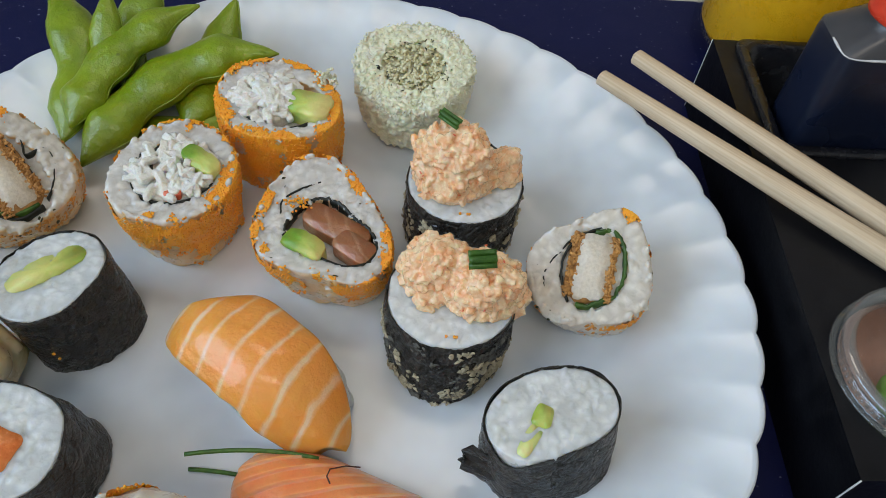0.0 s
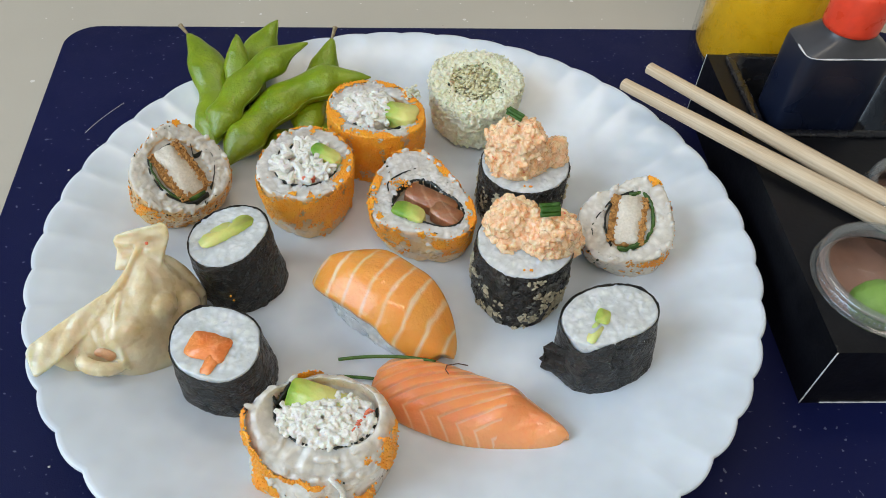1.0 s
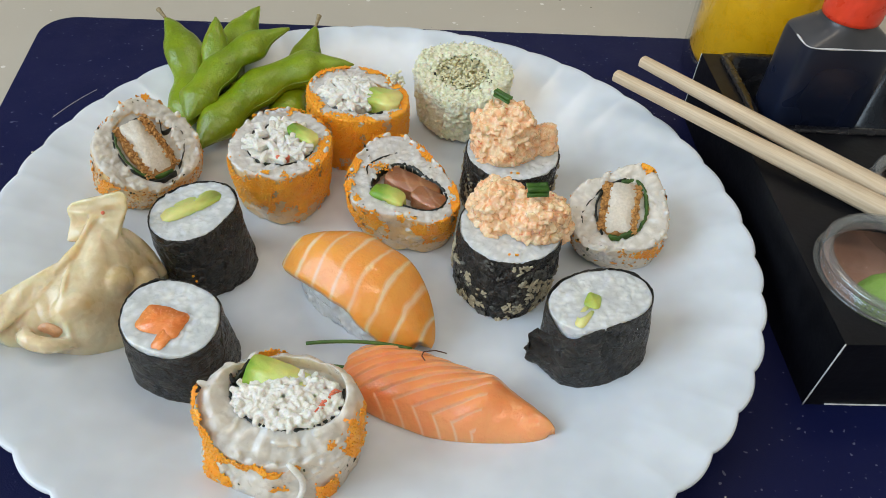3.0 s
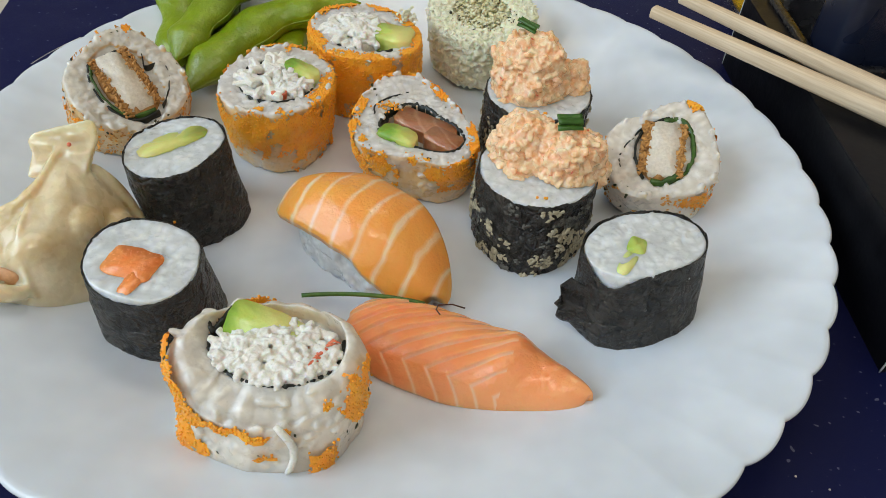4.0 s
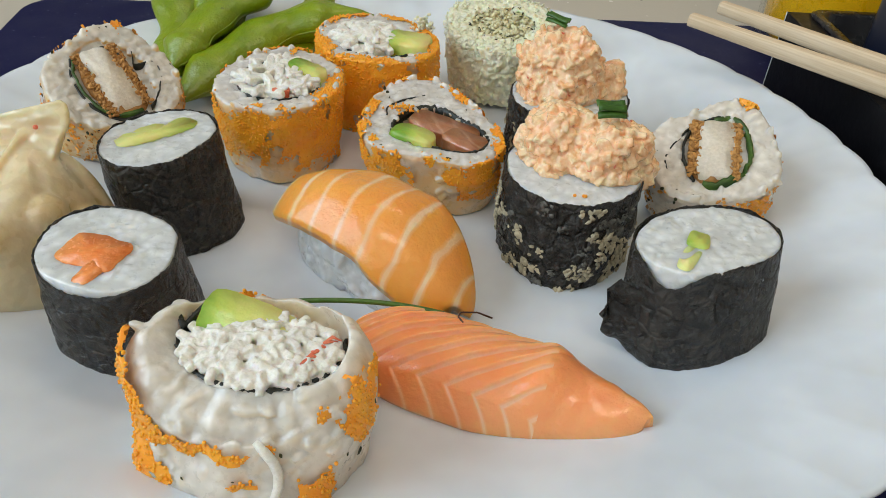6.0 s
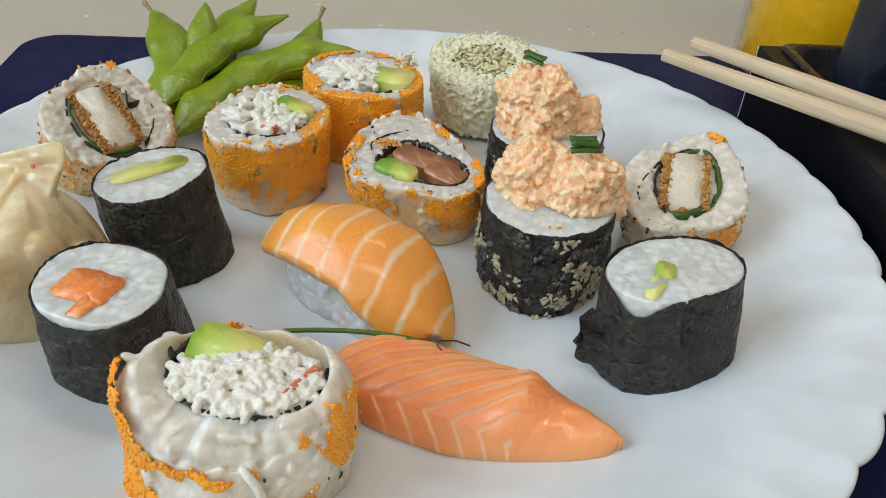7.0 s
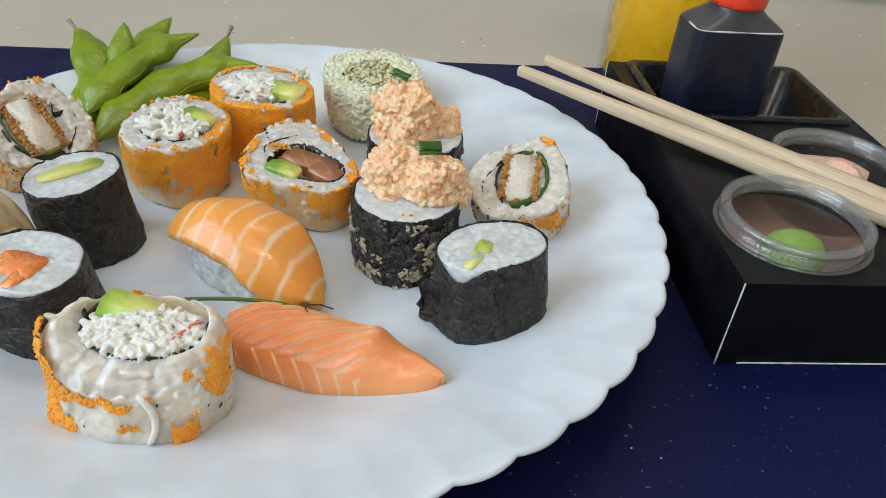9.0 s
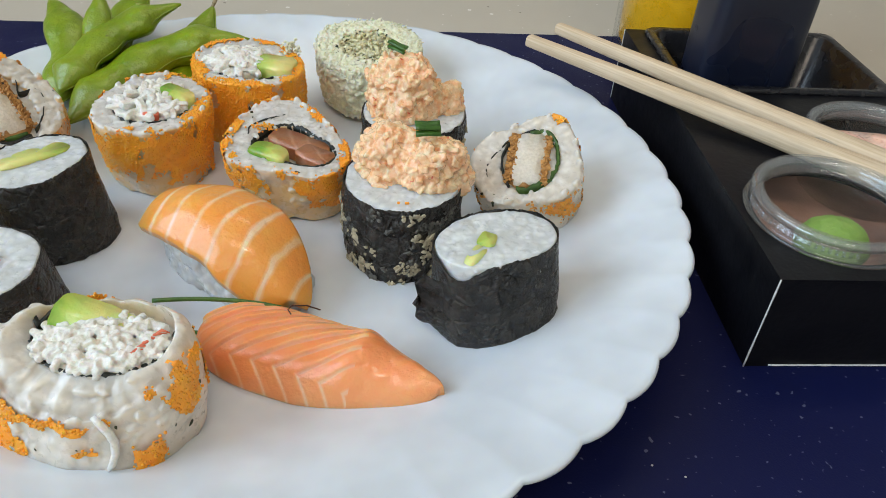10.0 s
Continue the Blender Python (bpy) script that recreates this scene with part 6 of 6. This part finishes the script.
def meal_box():
    ob = thing("meal_box", BOX, "black cardboard meal box with round cup holes, white worn edges", "box")
    bm = bmesh.new()
    loops = [[(0, 0), (BW, 0), (BW, BD), (0, BD)], circle(*CUP_A, 0.0222), circle(*CUP_B, 0.0222),
             [TRAY_LO, (TRAY_HI[0], TRAY_LO[1]), TRAY_HI, (TRAY_LO[0], TRAY_HI[1])]]
    edges = []
    for loop in loops:
        vs = [bm.verts.new((x, y, BH)) for x, y in loop]
        edges += [bm.edges.new((vs[i], vs[(i + 1) % len(vs)])) for i in range(len(vs))]
    bmesh.ops.triangle_fill(bm, use_beauty=True, edges=edges)
    made = bmesh.ops.extrude_face_region(bm, geom=bm.faces[:])
    for g in made["geom"]:
        if isinstance(g, bmesh.types.BMVert):
            g.co.z -= 0.0006
    part("top_panel", bm, CARD, ob, smooth=False)
    for name, lo, hi in (("front_panel", (0, 0, 0), (BW, 0.0006, BH - 0.0007)), ("back_panel", (0, BD - 0.0006, 0), (BW, BD, BH - 0.0007)), ("side_panel", (0, 0.0007, 0), (0.0006, BD - 0.0007, BH - 0.0007)), ("side_panel", (BW - 0.0006, 0.0007, 0), (BW, BD - 0.0007, BH - 0.0007))):
        block(name, lo, hi, CARD, ob)
    block("bottom_panel", (0.001, 0.001, 0.0003), (BW - 0.001, BD - 0.001, 0.0009), KRAFT, ob, "brown card bottom")
    # added panel, set high to catch light and brown the cup interiors
    block("added_insert", (0.002, 0.002, BH - 0.0168), (BW - 0.002, 0.103, BH - 0.0158), KRAFT, ob, "added brown panel that gives the cups a brown interior")
    # worn white card edges
    bm = bmesh.new()
    tube(bm, [Vector((-0.0001, -0.0001, BH * k / 14)) for k in range(15)], [0.00022 + 0.00016 * abs(noise.noise(Vector((k * 0.8, 1, 0)))) for k in range(15)], 6, up=Vector((1, 0, 0)))
    part("worn_edge", bm, CARD_EDGE, ob, "white worn edge of the card")
    bm = bmesh.new()
    tube(bm, [Vector((0.007 + (BW - 0.007) * k / 30, -0.0002, 0.0006)) for k in range(31)], [0.00028 + 0.00015 * noise.noise(Vector((k * 0.9, 4, 0))) for k in range(31)], 6)
    part("worn_edge", bm, CARD_EDGE, ob, "white worn edge of the card")
    bm = bmesh.new()
    tube(bm, [Vector((-0.0001, BD, BH * (1 - k / 14))) for k in range(15)], [0.0002] * 15, 6, up=Vector((1, 0, 0)))
    part("worn_edge", bm, CARD_EDGE, ob, "white worn edge of the card")
    return ob


meal_box()


def sauce_tray():
    ob = thing("sauce_tray", BOX, "black glossy plastic tray set into the meal box", "tray")
    x0, y0 = TRAY_LO
    x1, y1 = TRAY_HI

    def loop(grow, z, r):
        pts = []
        for cx, cy, a0 in ((x1 + grow - r, y1 + grow - r, 0), (x0 - grow + r, y1 + grow - r, 90), (x0 - grow + r, y0 - grow + r, 180), (x1 + grow - r, y0 - grow + r, 270)):
            for k in range(7):
                a = radians(a0 + 15 * k)
                pts.append((cx + r * math.cos(a), cy + r * math.sin(a), z))
        return pts
    bm = bmesh.new()
    loft(bm, [loop(0.0035, BH + 0.0002, 0.005), loop(0.0035, BH + 0.0012, 0.005), loop(0.0028, BH + 0.0018, 0.005), loop(0.0005, BH + 0.0018, 0.005), loop(-0.0008, BH + 0.0010, 0.005),
              loop(-0.0050, 0.0052, 0.006), loop(-0.0065, 0.0040, 0.006), loop(-0.012, 0.0038, 0.006)], False, True)
    part("tray_shell", bm, TRAY, ob)
    block("ridge", (x1 - 0.020, y0 + 0.020, 0.0040), (x1 - 0.0125, y0 + 0.0208, 0.0052), FRAME, ob, "pale scuffed ridge on the tray floor")
    return ob


sauce_tray()


def soy_bottle():
    m = pose(0.1695, 0.0708, 0.0040, 0, 0, 4.5) @ Matrix.Diagonal((0.98, 0.98, 1, 1))
    ob = thing("soy_sauce_bottle", m, "small square plastic soy sauce bottle with red cap", "bottle")

    def ring(w, d, z, power=7.0, n=64):
        pts = []
        for i in range(n):
            a = 2 * math.pi * i / n
            ca, sa = math.cos(a), math.sin(a)
            q = (abs(ca) ** power + abs(sa) ** power) ** (-1 / power)
            pts.append((w / 2 * q * ca, d / 2 * q * sa, z))
        return pts
    W, D = 0.0375, 0.0240
    shape = [(0.90, 0.0, 7), (0.97, 0.0012, 7), (1.0, 0.004, 8), (1.0, 0.030, 8), (1.0, 0.0600, 8), (0.985, 0.0620, 8), (0.94, 0.0632, 7), (0.78, 0.0672, 4), (0.66, 0.0690, 2.4), (0.6, 0.0705, 2), (0.6, 0.073, 2)]
    bm = bmesh.new()
    neck = 0.0195
    rings = []
    for s, z, p in shape:
        f = 0 if z < 0.0635 else min(1, (z - 0.0635) / 0.006)
        rings.append(ring(W * s * (1 - f) + neck * f, D * s * (1 - f) + neck * f, z, p))
    body = rings[:6]
    loft(bm, body, True, False)
    part("bottle_body", bm, BOTTLE_DARK, ob, "plastic body dark with soy sauce")
    bm = bmesh.new()
    loft(bm, rings[5:], False, True)
    part("bottle_shoulder", bm, BOTTLE_SHOULDER, ob, "greyish translucent shoulder above the sauce")
    # thin pale tube stands in for the highlight line along the shoulder
    bm = bmesh.new()
    edge = rings[5]
    tube(bm, [Vector(edge[(k + 33) % 64]) + Vector((0, 0, 0.0004)) for k in range(30)], [0.0003 + 0.00012 * math.sin(k * 0.7) for k in range(30)], 6)
    part("shoulder_highlight", bm, CARD_EDGE, ob, "pale strip modelled as the highlight along the shoulder")
    bm = bmesh.new()
    lathe(bm, [(0.0102, 0.0700), (0.0108, 0.0704), (0.0110, 0.072), (0.0110, 0.0850), (0.0106, 0.0862), (0.0098, 0.0868), (0.006, 0.0868)], 96, True, True)
    bm.normal_update()
    for k, v in enumerate(bm.verts):
        if 0.0715 < v.co.z < 0.0855 and math.hypot(v.co.x, v.co.y) > 0.0107 and (k % 2):
            v.co.x *= 0.988
            v.co.y *= 0.988
    part("cap", bm, RED_CAP, ob, "red ribbed screw cap")
    for x, z, w in ((-0.010, 0.0120, 0.0065), (-0.010, 0.0060, 0.0065), (0.002, 0.0098, 0.0040), (0.008, 0.0098, 0.0045), (0.002, 0.0072, 0.0035), (0.0075, 0.0072, 0.0050), (-0.0108, 0.0090, 0.0020), (-0.0075, 0.0090, 0.0018)):
        block("embossed_bar", (x - w / 2, -D / 2 - 0.00025, z), (x + w / 2, -D / 2 + 0.0002, z + 0.0005), FROSTED, ob)
    return ob


soy_bottle()


def sauce_cup(at, label, group="sauce cups in the box"):
    ob = thing("sauce_cup", BOX @ pose(at[0], at[1], BH), label, "cup", group)
    bm = bmesh.new()
    lathe(bm, [(0.0215, 0.0012), (0.0212, -0.004), (0.0200, -0.0140), (0.0190, -0.0150), (0.0010, -0.0150)], 72, False, True)
    part("cup_wall", bm, CLEAR, ob, "clear thin plastic cup")
    bm = bmesh.new()
    lathe(bm, [(0.0228, 0.0001), (0.0244, 0.0002), (0.0248, 0.0007), (0.0244, 0.0011), (0.0236, 0.0013), (0.0233, 0.0018), (0.0232, 0.0046), (0.0228, 0.0046), (0.0229, 0.0018), (0.0231, 0.0010)], 96, False, False)
    lid = part("lid", bm, LID, ob, "clear plastic lid with a raised ring")
    bm = bmesh.new()
    lathe(bm, [(0.0233, 0.0047), (0.0237, 0.0054), (0.0236, 0.0063), (0.0230, 0.0068), (0.0222, 0.0069), (0.0210, 0.0067), (0.0203, 0.0062), (0.0200, 0.0054), (0.0198, 0.0024),
               (0.0202, 0.0022), (0.0204, 0.0052), (0.0208, 0.0059), (0.0222, 0.0063), (0.0230, 0.0061), (0.0232, 0.0054), (0.0230, 0.0047)], 96, False, False)
    part("lid_ring", bm, LID_RING, lid, "milky raised ring of the lid")
    bm = bmesh.new()
    lathe(bm, [(0.0199, 0.0022), (0.0190, 0.0019), (0.0150, 0.0018), (0.0080, 0.0019)], 96, False, False)
    lathe(bm, [(0.0080, 0.0019), (0.0010, 0.0019)], 96, False, True)
    part("lid_window", bm, CLEAR, lid, "clear flat middle of the lid")
    bm = bmesh.new()
    for k in range(22):
        a = radians(170 + k * 4.2)
        x, y = 0.0235 * math.cos(a), 0.0235 * math.sin(a)
        made = bmesh.ops.create_cube(bm, size=1)["verts"]
        mm = pose(x, y, 0.0034, 0, 0, math.degrees(a)) @ Matrix.Diagonal((0.0004, 0.0009, 0.0016, 1))
        for v in made:
            v.co = mm @ v.co
    part("embossed_marks", bm, LID_RING, ob, "embossed marks on the lid rim")
    return ob


sauce_cup(CUP_A, "clear lidded sauce cup holding green wasabi")
sauce_cup(CUP_B, "clear lidded sauce cup holding pink pickled ginger")
ob = thing("wasabi_paste", BOX @ pose(CUP_A[0] + 0.001, CUP_A[1] - 0.004, BH - 0.0146), "ball of green wasabi paste inside the cup", "wasabi")
bm = bmesh.new()
bmesh.ops.create_icosphere(bm, subdivisions=4, radius=1)
for v in bm.verts:
    v.co = Vector((v.co.x * 0.0104, v.co.y * 0.0096, 0.0075 + max(-0.0075, v.co.z * 0.0080)))
shake(bm, 0.0006, 260)
part("paste", bm, WASABI, ob)
ob = thing("pickled_ginger", BOX @ pose(CUP_B[0] - 0.0005, CUP_B[1] + 0.0030, BH - 0.0060), "folded slices of pink pickled ginger inside the cup", "ginger")
rng = np.random.default_rng(7)
for k in range(6):
    bm = bmesh.new()
    a = 0.5 * k + rng.uniform(-.3, .3)
    fold = []
    for i in range(13):
        t = i / 12
        z = 0.0005 + 0.0009 * k + 0.0050 * math.sin(math.pi * t) * (0.6 + 0.4 * math.sin(k * 2.0))
        fold.append([(-0.0130 + 0.026 * t, -0.007 + 0.014 * j / 6 + 0.001 * math.sin(t * 6 + k), z + 0.0012 * math.sin(j * 0.9 + t * 5)) for j in range(7)])
    loft(bm, [c + [(x, y, z - 0.0009) for x, y, z in reversed(c)] for c in fold])
    place(part("ginger_slice", bm, GINGER, ob), pose(rng.uniform(-.002, .002), rng.uniform(-.003, .003), 0, 0, 0, math.degrees(a)))


def chopstick(tip, far, label):
    a, b = Vector(tip), Vector(far)
    d = (b - a).normalized()
    s = d.cross(Vector((0, 0, 1))).normalized()
    u = s.cross(d)
    m = Matrix((d, s, u)).transposed().to_4x4()
    m.translation = a
    ob = thing("chopstick", m, label, "chopstick", "pair of chopsticks across the box")
    n, length = 40, 0.205

    def ring(t, grow=1.0):
        w = (0.0023 + 0.0015 * min(1, t * 1.6)) * grow
        pts = []
        for k in range(16):
            ca, sa = math.cos(2 * math.pi * k / 16), math.sin(2 * math.pi * k / 16)
            q = (abs(ca) ** 4 + abs(sa) ** 4) ** -0.25
            pts.append((length * t, w * q * ca, w * 0.92 * q * sa))
        return pts
    bm = bmesh.new()
    loft(bm, [ring(0.012 + 0.988 * i / n) for i in range(n + 1)], False, True)
    part("stick", bm, WOOD, ob)
    bm = bmesh.new()
    loft(bm, [ring(0.0, 0.84), ring(0.001, 0.95), ring(0.003), ring(0.0119)], True, False)
    part("tip", bm, WOOD, ob, "squared pale tip")
    return ob


chopstick((0.0888, 0.0745, 0.0395), (0.1755, 0.0040, 0.0364), "pale wooden chopstick lying over the box edge")
chopstick((0.1012, 0.0855, 0.0405), (0.1900, 0.0030, 0.0368), "pale wooden chopstick beside its partner on the box")


def juice_glass():
    ob = thing("juice_glass", pose(0.1760, 0.1505, TABLE_Z + 0.0001) @ Matrix.Diagonal((0.95, 0.95, 1, 1)), "tall clear glass full of orange juice", "glass")
    bm = bmesh.new()
    lathe(bm, [(0.030, 0.0), (0.0335, 0.0012), (0.0352, 0.004), (0.0365, 0.012), (0.0385, 0.14), (0.0382, 0.1405), (0.0368, 0.1405), (0.0366, 0.139), (0.0348, 0.014), (0.0325, 0.0095), (0.020, 0.0085)], 96, True, True)
    part("glass_wall", bm, GLASS, ob, "clear glass with a thick base")
    bm = bmesh.new()
    lathe(bm, [(0.0190, 0.0092), (0.0310, 0.0102), (0.0338, 0.0146), (0.0357, 0.134), (0.030, 0.135)], 96, True, True)
    part("orange_juice", bm, JUICE, ob, "opaque orange yellow juice")
    return ob


juice_glass()

ob = thing("serving_tray", pose(-0.10, 0.3900, TABLE_Z, 0, 0, 7.5), "pale yellow plastic tray with rounded corners", "tray")
bm = bmesh.new()
box_mesh(bm, (-0.22, -0.10, 0), (0.15, 0.14, 0.006))
corner = [e for e in bm.edges if abs(e.verts[0].co.z - e.verts[1].co.z) > 0.005]
bmesh.ops.bevel(bm, geom=corner, offset=0.025, segments=8, affect="EDGES", profile=0.5)
part("tray_body", bm, YELLOW, ob, smooth=False)
dinner_plate(pose(0.40, 0.485, TABLE_Z), "white opal glass dinner plate standing farther back on the table")
